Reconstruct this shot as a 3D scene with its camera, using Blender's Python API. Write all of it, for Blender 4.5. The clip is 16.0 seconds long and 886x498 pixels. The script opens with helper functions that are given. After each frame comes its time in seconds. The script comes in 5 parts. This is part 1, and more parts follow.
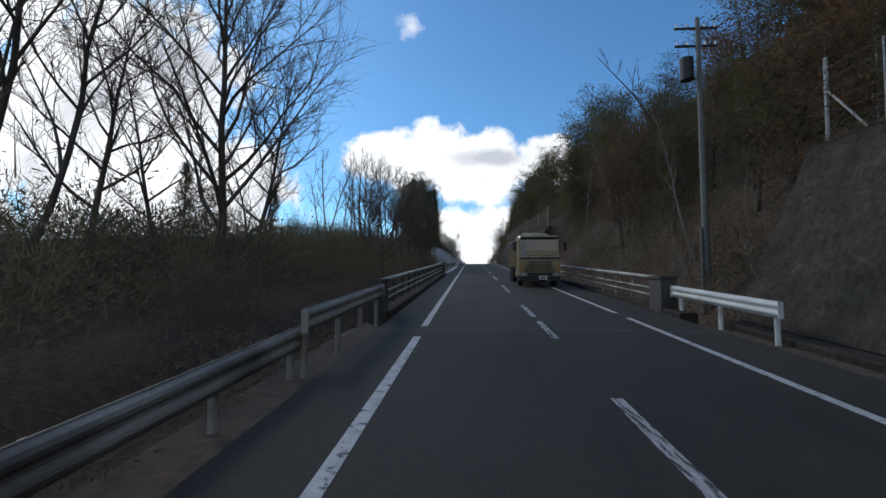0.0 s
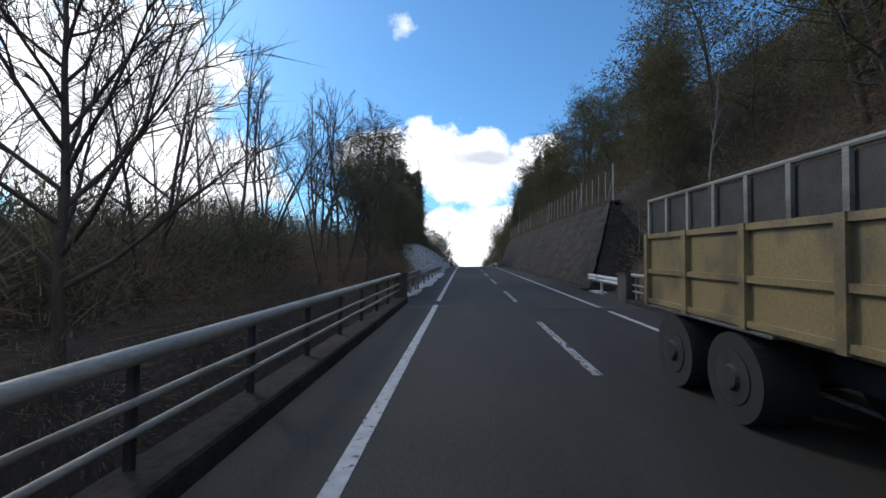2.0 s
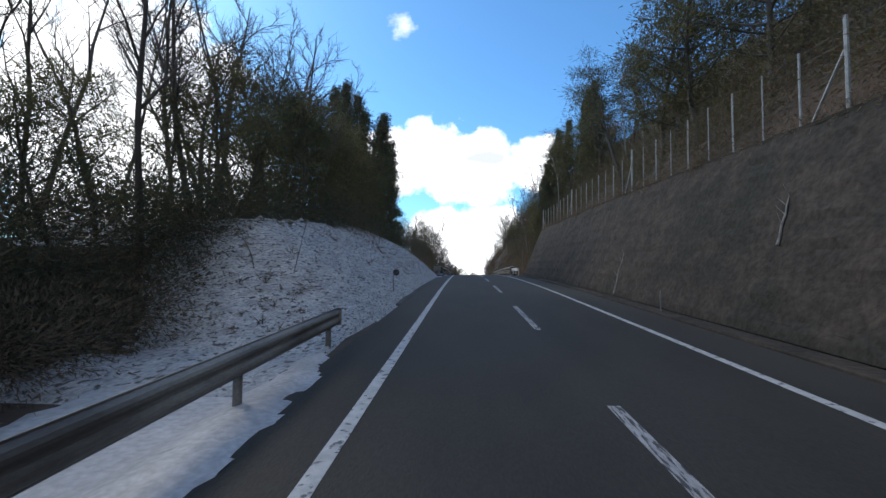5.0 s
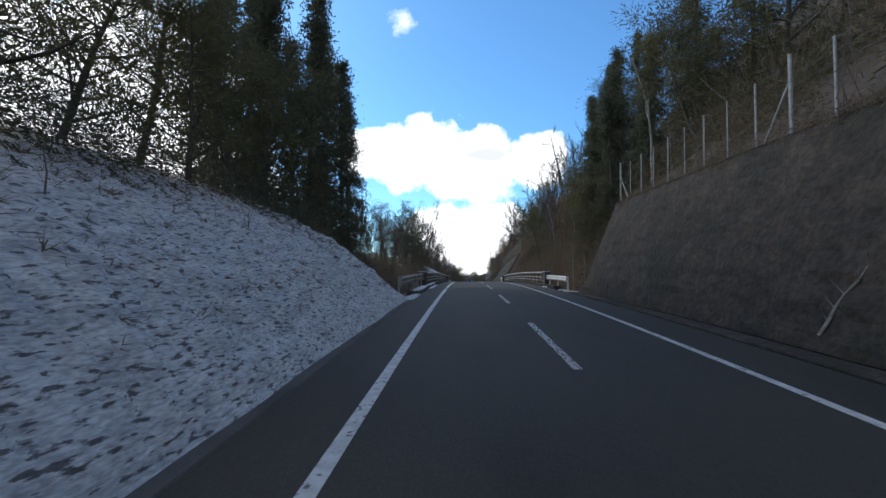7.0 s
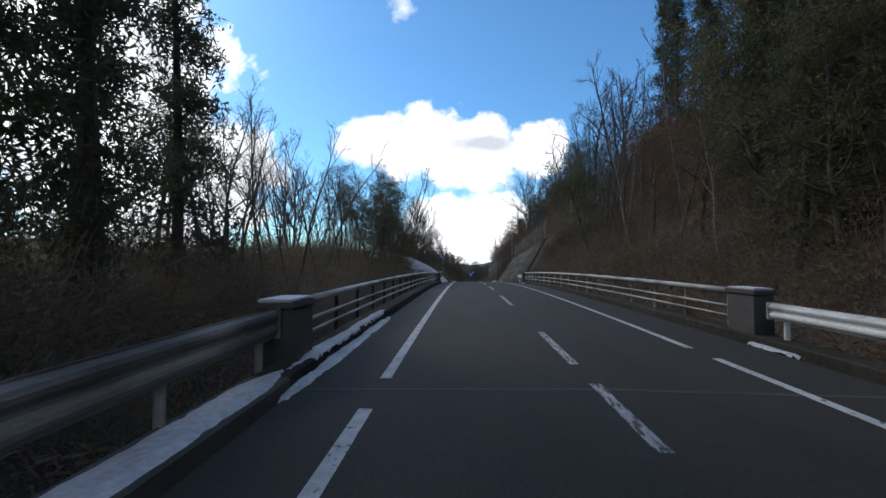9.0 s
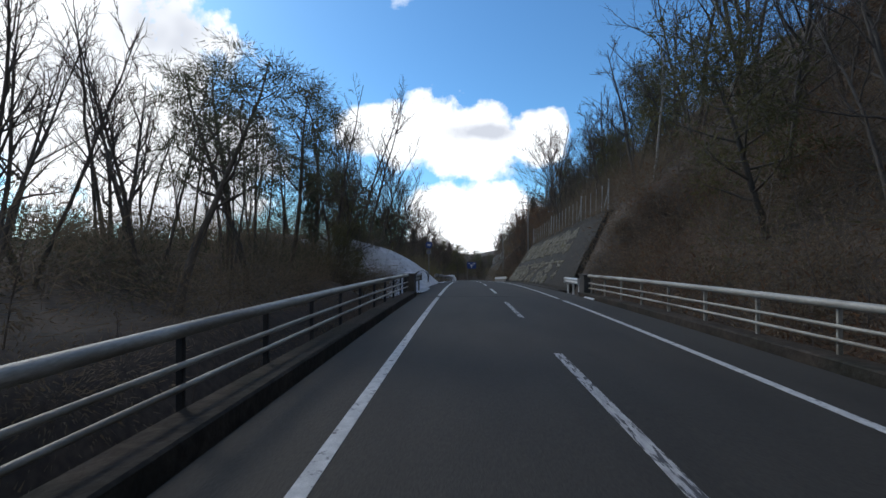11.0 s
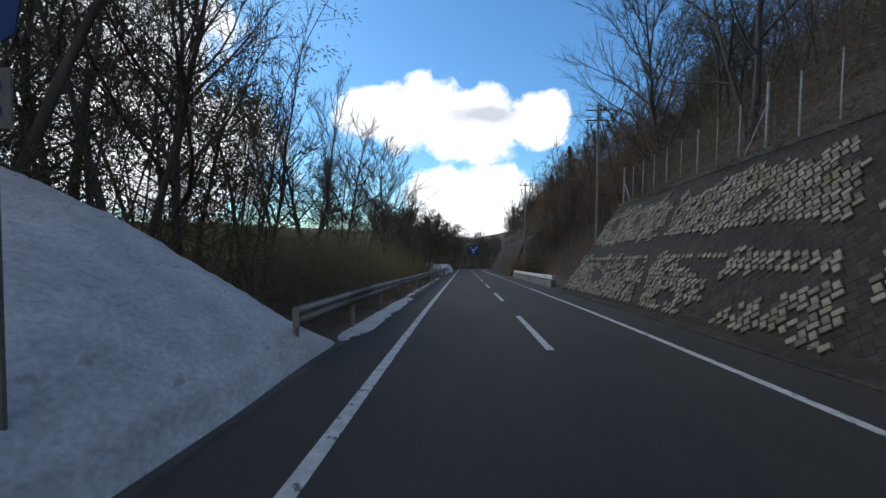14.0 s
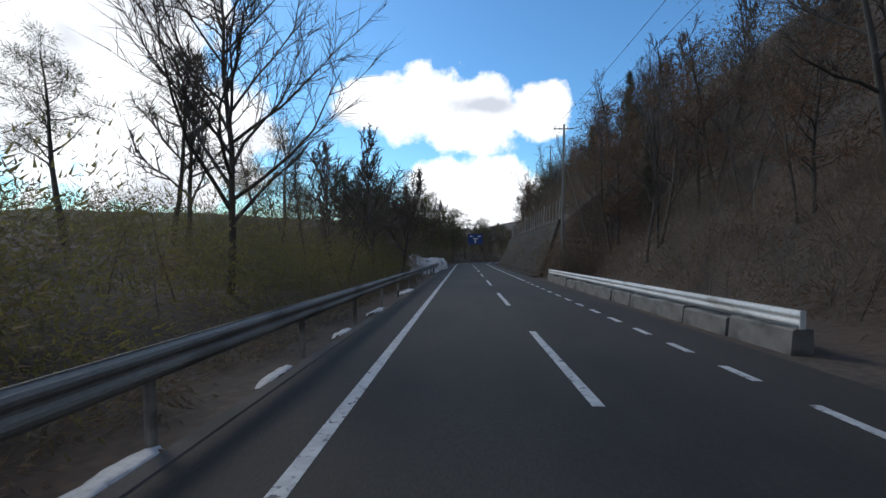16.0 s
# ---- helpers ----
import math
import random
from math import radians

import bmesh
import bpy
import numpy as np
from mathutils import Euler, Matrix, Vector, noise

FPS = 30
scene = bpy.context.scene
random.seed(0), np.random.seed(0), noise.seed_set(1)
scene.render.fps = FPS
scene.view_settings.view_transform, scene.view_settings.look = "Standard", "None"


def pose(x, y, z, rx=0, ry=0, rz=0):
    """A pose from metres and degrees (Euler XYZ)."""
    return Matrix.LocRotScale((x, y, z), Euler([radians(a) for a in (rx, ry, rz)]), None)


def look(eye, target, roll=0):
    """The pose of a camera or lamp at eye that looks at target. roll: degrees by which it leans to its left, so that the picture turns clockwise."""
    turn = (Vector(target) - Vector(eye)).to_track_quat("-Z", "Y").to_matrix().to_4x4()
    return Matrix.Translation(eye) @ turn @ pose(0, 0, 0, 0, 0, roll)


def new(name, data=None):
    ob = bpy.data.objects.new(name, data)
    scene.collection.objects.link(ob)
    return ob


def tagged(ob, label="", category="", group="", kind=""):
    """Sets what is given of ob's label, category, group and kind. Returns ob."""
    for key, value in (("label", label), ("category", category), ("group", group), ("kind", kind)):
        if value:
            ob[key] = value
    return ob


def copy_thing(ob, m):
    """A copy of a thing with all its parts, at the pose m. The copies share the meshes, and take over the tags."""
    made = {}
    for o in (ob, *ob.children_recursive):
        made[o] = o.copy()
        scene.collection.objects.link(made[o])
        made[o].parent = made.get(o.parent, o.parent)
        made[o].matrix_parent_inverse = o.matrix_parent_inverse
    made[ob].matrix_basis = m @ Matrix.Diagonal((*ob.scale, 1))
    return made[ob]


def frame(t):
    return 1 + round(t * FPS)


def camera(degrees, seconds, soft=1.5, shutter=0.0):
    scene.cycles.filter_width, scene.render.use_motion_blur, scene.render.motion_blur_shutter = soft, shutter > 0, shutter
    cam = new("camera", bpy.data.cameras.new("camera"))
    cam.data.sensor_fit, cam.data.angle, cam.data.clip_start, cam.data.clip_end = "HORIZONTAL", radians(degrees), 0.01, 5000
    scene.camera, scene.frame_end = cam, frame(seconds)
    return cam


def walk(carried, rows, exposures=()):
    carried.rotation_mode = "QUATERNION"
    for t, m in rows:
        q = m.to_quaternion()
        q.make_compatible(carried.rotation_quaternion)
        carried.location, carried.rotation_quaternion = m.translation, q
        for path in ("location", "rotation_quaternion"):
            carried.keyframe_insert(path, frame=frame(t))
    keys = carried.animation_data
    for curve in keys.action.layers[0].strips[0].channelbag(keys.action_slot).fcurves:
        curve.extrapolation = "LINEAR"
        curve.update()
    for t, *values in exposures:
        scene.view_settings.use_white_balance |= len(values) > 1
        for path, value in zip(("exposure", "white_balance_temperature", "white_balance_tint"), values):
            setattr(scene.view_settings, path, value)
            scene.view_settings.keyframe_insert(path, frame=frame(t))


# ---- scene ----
G0, KAPPA, CREST_0, CREST_1 = 0.05, 0.00108, 77.0, 184.0   # climb, curvature of the crest and its stretch


def grade(y):
    return G0 - KAPPA * min(max(y - CREST_0, 0.0), CREST_1 - CREST_0)


def S(y):
    """Height of the carriageway's centre line at y."""
    a = min(max(y - CREST_0, 0.0), CREST_1 - CREST_0)
    return G0 * y - KAPPA * a * a / 2 - KAPPA * (CREST_1 - CREST_0) * max(0.0, y - CREST_1)


def C(y):
    """The carriageway's bend: its centre line's x at y."""
    return 0.006 * max(0.0, min(y, 380.0) - 266.0) ** 2 if y < 380 else 77.976 + 1.368 * (y - 380)


def lerp(table, t):
    for (a, u), (b, v) in zip(table, table[1:]):
        if t <= b:
            return u + (v - u) * (t - a) / (b - a)
    return table[-1][1]


# ---- camera ----
RUN = [(0, 0.0), (5, 60.0), (9, 107.2), (11.5, 136.5), (16, 188.7)]
SIDE = [(0, -1.78), (0.5, -1.86), (1, -1.98), (2, -1.97), (3, -1.82), (3.5, -1.80), (5, -1.75), (7.5, -1.80), (9, -1.82),
        (11.5, -1.70), (12.5, -1.67), (14.5, -1.65), (16, -1.59)]
TURN = [(0, 3.85), (0.5, 3.80), (1.0, 3.25), (1.5, 2.95), (2.0, 2.853), (16, 2.853)]
cam = camera(92.3, 16.0)
rows = []
for i in range(33):
    t = i / 2
    y = lerp(RUN, t)
    rows.append((t, pose(lerp(SIDE, t), y, S(y) + 1.784, 90 + 0.808 + math.degrees(math.atan(grade(y))), 0, lerp(TURN, t))))
walk(cam, rows, [(0, -0.05), (1.0, 0.0), (1.5, 0.06), (2.0, 0.26), (2.5, 0.40), (3, 0.46), (3.5, 0.48), (5, 0.56), (7.5, 0.54), (8.0, 0.46), (8.5, 0.32), (9, 0.22), (11.5, 0.14), (12.5, 0.14), (13.0, 0.08), (14.0, 0.13), (14.5, 0.15), (15.2, 0.10), (16, 0.14)])

# ---- sky and sun ----
SUN_AZ, SUN_EL = radians(-48), radians(36)      # clockwise from the road's direction
world = bpy.data.worlds.new("world")
scene.world = world
world.use_nodes = True
W = world.node_tree
W.nodes.clear()


def wn(kind, **values):
    n = W.nodes.new(kind)
    for k, v in values.items():
        n.inputs[k].default_value = v
    return n


def wm(op, a, b=None, c=None, clamp=False):
    n = W.nodes.new("ShaderNodeMath")
    n.operation, n.use_clamp = op, clamp
    for k, v in enumerate((a, b, c)):
        if v is None:
            continue
        if isinstance(v, (int, float)):
            n.inputs[k].default_value = v
        else:
            W.links.new(v, n.inputs[k])
    return n.outputs[0]


coord = W.nodes.new("ShaderNodeTexCoord")
split = W.nodes.new("ShaderNodeSeparateXYZ")
W.links.new(coord.outputs["Generated"], split.inputs[0])
ahead = wm("MAXIMUM", split.outputs[1], 0.08)
cu, cv = wm("DIVIDE", split.outputs[0], ahead), wm("DIVIDE", split.outputs[2], ahead)
flat = W.nodes.new("ShaderNodeCombineXYZ")
W.links.new(cu, flat.inputs[0]), W.links.new(cv, flat.inputs[1])


def wnoise(scale, detail, rough, source):
    n = W.nodes.new("ShaderNodeTexNoise")
    n.inputs["Scale"].default_value, n.inputs["Detail"].default_value, n.inputs["Roughness"].default_value = scale, detail, rough
    W.links.new(source, n.inputs["Vector"])
    return n.outputs["Fac"]


puff = wnoise(11.0, 9.0, 0.58, flat.outputs[0])
lump = wnoise(3.2, 3.0, 0.5, flat.outputs[0])


wisp = wnoise(26.0, 6.0, 0.62, flat.outputs[0])


def cloud(u0, v0, ru, rv, rough=1.7, soft=0.13, grain=None):
    a = wm("DIVIDE", wm("SUBTRACT", cu, u0), ru)
    b = wm("DIVIDE", wm("SUBTRACT", cv, v0), rv)
    d = wm("SQRT", wm("ADD", wm("MULTIPLY", a, a), wm("MULTIPLY", b, b)))
    d = wm("ADD", d, wm("MULTIPLY", wm("SUBTRACT", grain or puff, 0.5), rough))
    return wm("SUBTRACT", 1.0, wm("SMOOTH_MIN", 1.0, wm("MAXIMUM", wm("DIVIDE", wm("SUBTRACT", d, 1.0 - soft), 2 * soft), 0.0), 0.05))


CLOUDS = [(-0.10, 0.285, 0.13, 0.085), (-0.19, 0.290, 0.12, 0.062), (0.02, 0.255, 0.13, 0.085), (0.16, 0.265, 0.075, 0.065),
          (0.02, 0.065, 0.17, 0.095), (-0.15, 0.61, 0.016, 0.016, 6.0, 1.2, wisp), (-0.95, 0.42, 0.37, 0.34), (-0.75, 0.20, 0.30, 0.17), (-1.3, 0.9, 0.45, 0.35)]
mask = None
for spec in CLOUDS:
    m = cloud(*spec)
    if len(spec) > 4:
        m = wm("MULTIPLY", m, 0.62)
    mask = m if mask is None else wm("MAXIMUM", mask, m)
# broken cloud over the rest of the sky
rest = wnoise(1.6, 6.0, 0.6, coord.outputs["Generated"])
behind = wm("MULTIPLY", wm("SUBTRACT", rest, 0.44), 7.0, clamp=True)
side = wm("MULTIPLY", wm("SUBTRACT", 0.45, split.outputs[1]), 4.0, clamp=True)
mask = wm("MAXIMUM", mask, wm("MULTIPLY", behind, side))
sky = W.nodes.new("ShaderNodeTexSky")
sky.sky_type, sky.sun_disc = "NISHITA", False
sky.sun_elevation, sky.sun_rotation = SUN_EL, SUN_AZ
sky.air_density, sky.dust_density, sky.ozone_density = 1.0, 0.4, 1.6
tint = W.nodes.new("ShaderNodeMix")
tint.data_type, tint.blend_type = "RGBA", "MULTIPLY"
tint.inputs["Factor"].default_value = 1.0
W.links.new(sky.outputs[0], tint.inputs["A"])
tint.inputs["B"].default_value = (0.64, 1.10, 1.42, 1)
white = W.nodes.new("ShaderNodeMix")
white.data_type = "RGBA"
grey = cloud(0.054, 0.281, 0.085, 0.020, 1.6, 0.5)
shade = wm("MAXIMUM", wm("MULTIPLY", wm("SUBTRACT", lump, 0.50), 4.0, clamp=True), wm("MULTIPLY", grey, 0.9))
W.links.new(shade, white.inputs["Factor"])
white.inputs["A"].default_value, white.inputs["B"].default_value = (11.5, 11.8, 12.2, 1), (5.6, 6.0, 6.9, 1)
both = W.nodes.new("ShaderNodeMix")
both.data_type = "RGBA"
W.links.new(mask, both.inputs["Factor"])
W.links.new(tint.outputs["Result"], both.inputs["A"]), W.links.new(white.outputs["Result"], both.inputs["B"])
glow = wn("ShaderNodeBackground", Strength=0.10)
W.links.new(both.outputs["Result"], glow.inputs["Color"])
out = W.nodes.new("ShaderNodeOutputWorld")
W.links.new(glow.outputs[0], out.inputs[0])

sun = bpy.data.lights.new("sun", "SUN")
sun.energy, sun.angle, sun.color = 1.1, radians(11), (1.0, 0.93, 0.82)
far = Vector((math.sin(SUN_AZ) * math.cos(SUN_EL), math.cos(SUN_AZ) * math.cos(SUN_EL), math.sin(SUN_EL)))
new("sun", sun).matrix_world = look(far * 100, (0, 0, 0))


# ---- materials ----
def material(name, base, rough=0.8, metal=0.0, other=None, scale=3.0, mix=(0.35, 0.65), fine=40.0, fine_amount=0.25, bump=0.2,
             bump_scale=60.0, third=None, third_scale=0.6, third_range=(0.5, 0.62), island=0.0, stretch=(1, 1, 1), spec=0.5, thin=0.0):
    """Base colour with a second colour in patches, a third in large stains, fine grain and relief."""
    m = bpy.data.materials.new(name)
    m.use_nodes = True
    N, L = m.node_tree.nodes, m.node_tree.links
    b = N["Principled BSDF"]
    b.inputs["Roughness"].default_value, b.inputs["Metallic"].default_value = rough, metal
    b.inputs["Specular IOR Level"].default_value = spec
    tc, mp = N.new("ShaderNodeTexCoord"), N.new("ShaderNodeMapping")
    mp.inputs["Scale"].default_value = stretch
    L.new(tc.outputs["Object"], mp.inputs[0])

    def noise_at(s, detail=4.0):
        n = N.new("ShaderNodeTexNoise")
        n.inputs["Scale"].default_value, n.inputs["Detail"].default_value = s, detail
        L.new(mp.outputs[0], n.inputs["Vector"])
        return n.outputs["Fac"]

    def ramp(src, lo, hi):
        n = N.new("ShaderNodeMapRange")
        n.inputs[1].default_value, n.inputs[2].default_value = lo, hi
        L.new(src, n.inputs[0])
        return n.outputs[0]

    def blend(fac, a, bb, mode="MIX"):
        n = N.new("ShaderNodeMix")
        n.data_type, n.blend_type = "RGBA", mode
        if isinstance(fac, float):
            n.inputs["Factor"].default_value = fac
        else:
            L.new(fac, n.inputs["Factor"])
        for key, v in (("A", a), ("B", bb)):
            if isinstance(v, tuple):
                n.inputs[key].default_value = (*v, 1)
            else:
                L.new(v, n.inputs[key])
        return n.outputs["Result"]

    colour = blend(ramp(noise_at(scale), *mix), base, other or tuple(c * 0.75 for c in base))
    if third:
        colour = blend(ramp(noise_at(third_scale, 6.0), *third_range), colour, third)
    if fine_amount:
        g = ramp(noise_at(fine, 2.0), 0.3, 0.7)
        colour = blend(g, colour, blend(fine_amount, colour, (0.0, 0.0, 0.0)))
    if island:
        geo = N.new("ShaderNodeNewGeometry")
        info = N.new("ShaderNodeObjectInfo")
        add = N.new("ShaderNodeMath")
        add.operation = "ADD"
        L.new(geo.outputs["Random Per Island"], add.inputs[0]), L.new(info.outputs["Random"], add.inputs[1])
        fr = N.new("ShaderNodeMath")
        fr.operation = "FRACT"
        L.new(add.outputs[0], fr.inputs[0])
        colour = blend(ramp(fr.outputs[0], 0.0, 1.0), colour, blend(island, colour, (0.0, 0.0, 0.0)))
    L.new(colour, b.inputs["Base Color"])
    if thin:
        tr, mx = N.new("ShaderNodeBsdfTranslucent"), N.new("ShaderNodeMixShader")
        mx.inputs[0].default_value = thin
        L.new(colour, tr.inputs[0]), L.new(b.outputs[0], mx.inputs[1]), L.new(tr.outputs[0], mx.inputs[2])
        L.new(mx.outputs[0], N["Material Output"].inputs[0])
    if bump:
        bp = N.new("ShaderNodeBump")
        bp.inputs["Strength"].default_value, bp.inputs["Distance"].default_value = bump, 0.02
        L.new(noise_at(bump_scale), bp.inputs["Height"])
        L.new(bp.outputs[0], b.inputs["Normal"])
    return m


M = {
    "asphalt": material("asphalt", (0.040, 0.0365, 0.0305), 0.8, other=(0.030, 0.0275, 0.0235), scale=1.1, fine=45, fine_amount=0.35, bump=0.35, bump_scale=60,
                        third=(0.045, 0.0415, 0.0350), third_scale=0.35, third_range=(0.48, 0.68), stretch=(1, 0.3, 1), spec=0.35),
    "paint": material("road_paint", (0.55, 0.56, 0.56), 0.7, other=(0.40, 0.41, 0.42), scale=6, third=(0.10, 0.10, 0.11), third_scale=9,
                      third_range=(0.58, 0.66), fine=120),
    "worn": material("worn_road_paint", (0.46, 0.46, 0.46), 0.75, other=(0.30, 0.30, 0.31), scale=8, third=(0.055, 0.056, 0.06), third_scale=7,
                     third_range=(0.50, 0.58), fine=120, stretch=(4, 0.6, 1)),
    "steel": material("galvanised_steel", (0.30, 0.29, 0.265), 0.7, 0.0, other=(0.22, 0.215, 0.20), scale=4, third=(0.10, 0.09, 0.08), third_scale=1.5, fine=60,
                      stretch=(1, 0.2, 1)),
    "white_steel": material("white_painted_steel", (0.66, 0.67, 0.66), 0.5, 0.0, other=(0.52, 0.53, 0.52), scale=3, third=(0.34, 0.33, 0.30), third_scale=1.8,
                            third_range=(0.6, 0.7), stretch=(1, 0.3, 1)),
    "cream_steel": material("cream_painted_steel", (0.42, 0.41, 0.37), 0.5, 0.1, other=(0.30, 0.29, 0.26), scale=3, third=(0.20, 0.18, 0.15), third_scale=2,
                            stretch=(1, 0.3, 1)),
    "concrete": material("concrete", (0.20, 0.195, 0.18), 0.9, other=(0.14, 0.135, 0.125), scale=2, third=(0.08, 0.08, 0.07), third_scale=1.1, fine=50, bump=0.4),
    "dark_concrete": material("weathered_concrete", (0.090, 0.084, 0.078), 0.9, other=(0.070, 0.066, 0.062), scale=1.5, third=(0.05, 0.050, 0.044), third_scale=0.5,
                              fine=40, bump=0.5, island=0.25),
    "mortar": material("dark_mortar", (0.060, 0.055, 0.046), 0.95, other=(0.044, 0.041, 0.035), scale=2, bump=0.5, spec=0.15),
    "block": material("pale_concrete_block", (0.360, 0.330, 0.262), 0.9, other=(0.245, 0.222, 0.165), scale=5.0, third=(0.205, 0.185, 0.100), third_scale=0.9,
                      third_range=(0.50, 0.64), fine=30, fine_amount=0.4, bump=0.8, island=0.62),
    "wall_face": material("old_dark_wall_concrete", (0.080, 0.066, 0.055), 0.9, other=(0.050, 0.044, 0.038), scale=1.6, third=(0.046, 0.044, 0.036), third_scale=0.5,
                          fine=7, fine_amount=0.45, bump=0.9, bump_scale=14, island=0.16, spec=0.15),
    # darker block colour: bands on wall 2, the whole of wall 3
    "wet_block": material("wet_concrete_block", (0.056, 0.051, 0.043), 0.8, other=(0.040, 0.037, 0.032), scale=2.5, fine=40, bump=0.5, island=0.4, spec=0.15),
    "snow": material("old_snow", (0.62, 0.64, 0.68), 0.6, other=(0.46, 0.48, 0.51), scale=1.4, third=(0.30, 0.30, 0.30), third_scale=2.2, third_range=(0.58, 0.70), fine=16, fine_amount=0.25, bump=0.8, bump_scale=9),
    "grey_snow": material("grey_snow", (0.52, 0.535, 0.56), 0.6, other=(0.38, 0.395, 0.42), scale=1.2, third=(0.28, 0.28, 0.28), third_scale=3.2, third_range=(0.62, 0.76), fine=12, fine_amount=0.3, bump=0.9, bump_scale=4, stretch=(1, 1, 1.5)),
    "rough_snow": material("thin_snow_on_earth", (0.54, 0.56, 0.58), 0.7, other=(0.37, 0.385, 0.405), scale=2.2, third=(0.095, 0.090, 0.083), third_scale=8.5,
                           third_range=(0.555, 0.63), fine=14, fine_amount=0.5, bump=1.0, bump_scale=7, stretch=(1, 0.6, 2.6)),
    "earth": material("leaf_litter", (0.088, 0.065, 0.048), 0.95, other=(0.056, 0.045, 0.036), scale=0.7, third=(0.086, 0.055, 0.037), third_scale=0.12, fine=6,
                      fine_amount=0.5, bump=0.9, bump_scale=4),
    "bark": material("grey_brown_bark", (0.100, 0.086, 0.074), 0.9, other=(0.062, 0.053, 0.046), scale=5, fine=30, bump=0.6, bump_scale=14, stretch=(1, 1, 0.25)),
    "pale_bark": material("pale_bark", (0.30, 0.28, 0.25), 0.85, other=(0.20, 0.18, 0.16), scale=4, fine=20, bump=0.5, bump_scale=12, stretch=(1, 1, 2.5)),
    "twig": material("bare_twigs", (0.110, 0.088, 0.074), 0.9, other=(0.080, 0.064, 0.055), scale=1, fine=0.0, fine_amount=0.0, bump=0),
    "cedar": material("cedar_needles", (0.072, 0.084, 0.052), 0.8, other=(0.090, 0.088, 0.056), scale=0.9, fine_amount=0.0, bump=0, island=0.12, thin=0.55),
    "evergreen": material("evergreen_leaves", (0.100, 0.100, 0.046), 0.7, other=(0.120, 0.105, 0.048), scale=0.7, fine_amount=0.0, bump=0, island=0.12, thin=0.55),
    "russet": material("russet_leaves", (0.185, 0.102, 0.058), 0.85, other=(0.125, 0.080, 0.050), scale=0.6, fine_amount=0.0, bump=0, island=0.12, thin=0.55),
    "brush": material("dry_undergrowth", (0.205, 0.158, 0.112), 0.9, other=(0.135, 0.110, 0.076), scale=0.35, fine_amount=0.0, bump=0, island=0.12, thin=0.55),
    "bamboo": material("bamboo_grass", (0.215, 0.190, 0.066), 0.8, other=(0.120, 0.115, 0.050), scale=0.3, fine_amount=0.0, bump=0, island=0.12, thin=0.55),
    "bamboo_leaf": material("bamboo_leaves", (0.085, 0.105, 0.062), 0.7, other=(0.110, 0.115, 0.060), scale=0.6, fine_amount=0.0, bump=0, island=0.25, thin=0.5),
    "pole": material("concrete_pole", (0.23, 0.225, 0.21), 0.85, other=(0.17, 0.165, 0.155), scale=1.5, fine=30, bump=0.2),
    "iron": material("dark_iron", (0.06, 0.06, 0.062), 0.6, 0.5, other=(0.04, 0.04, 0.042), scale=4),
    "blue": material("blue_sign_face", (0.016, 0.050, 0.20), 0.45, other=(0.013, 0.042, 0.17), scale=2, fine_amount=0.05, bump=0),
    "letter": material("white_sign_film", (0.75, 0.76, 0.76), 0.45, fine_amount=0.05, bump=0),
    "yellow": material("gold_beige_truck_paint", (0.31, 0.235, 0.115), 0.35, 0.0, other=(0.25, 0.19, 0.100), scale=1.2, third=(0.17, 0.135, 0.085), third_scale=1.6, fine=30, bump=0.05),
    "black": material("black_plastic", (0.02, 0.02, 0.021), 0.6, fine_amount=0.1, bump=0.1),
    "tyre": material("tyre_rubber", (0.022, 0.022, 0.023), 0.85, bump=0.4),
    "chrome": material("bright_metal", (0.55, 0.55, 0.55), 0.25, 0.9, fine_amount=0.1, bump=0),
    "lamp_glass": material("lamp_lens", (0.45, 0.47, 0.48), 0.15, 0.2, fine_amount=0.0, bump=0),
    "amber": material("amber_lens", (0.60, 0.20, 0.03), 0.3, fine_amount=0.0, bump=0),
    "glass": material("dark_cab_glass", (0.012, 0.014, 0.017), 0.06, 0.0, fine_amount=0.0, bump=0, spec=0.8),
    # pale colour for the reflection painted on the truck's windshield
    "pale_reflection": material("pale_cloth", (0.30, 0.31, 0.33), 0.9, scale=6, stretch=(6, 6, 0.5)),
}


# ---- building helpers ----
def mesh(name, verts, faces, mat):
    me = bpy.data.meshes.new(name)
    me.from_pydata([tuple(v) for v in verts], [], [tuple(f) for f in faces])
    me.materials.append(M[mat])
    me.update()
    return me


def piece(name, verts, faces, mat, parent=None, label="", smooth=False):
    """A mesh object; verts relative to the parent."""
    me = mesh(name, verts, faces, mat)
    if smooth:
        me.shade_smooth()
    ob = new(name, me)
    ob.parent = parent
    return tagged(ob, label)


def part(name, bm, mat, parent=None, label="", smooth=False):
    me = bpy.data.meshes.new(name)
    bm.to_mesh(me)
    bm.free()
    me.materials.append(M[mat])
    if smooth:
        me.shade_smooth()
    ob = new(name, me)
    ob.parent = parent
    return tagged(ob, label)


def base(name, at, label, category, group="", kind=""):
    ob = tagged(new(name), label, category, group, kind)
    ob.location = at
    ob.empty_display_size = 0.3
    return ob


def box(x0, x1, y0, y1, z0, z1, bevel=0.0):
    bm = bmesh.new()
    bmesh.ops.create_cube(bm, size=1, matrix=Matrix.Translation(((x0 + x1) / 2, (y0 + y1) / 2, (z0 + z1) / 2)) @ Matrix.Diagonal((x1 - x0, y1 - y0, z1 - z0, 1)))
    if bevel:
        bmesh.ops.bevel(bm, geom=bm.edges[:], offset=bevel, segments=2, affect="EDGES")
    return bm


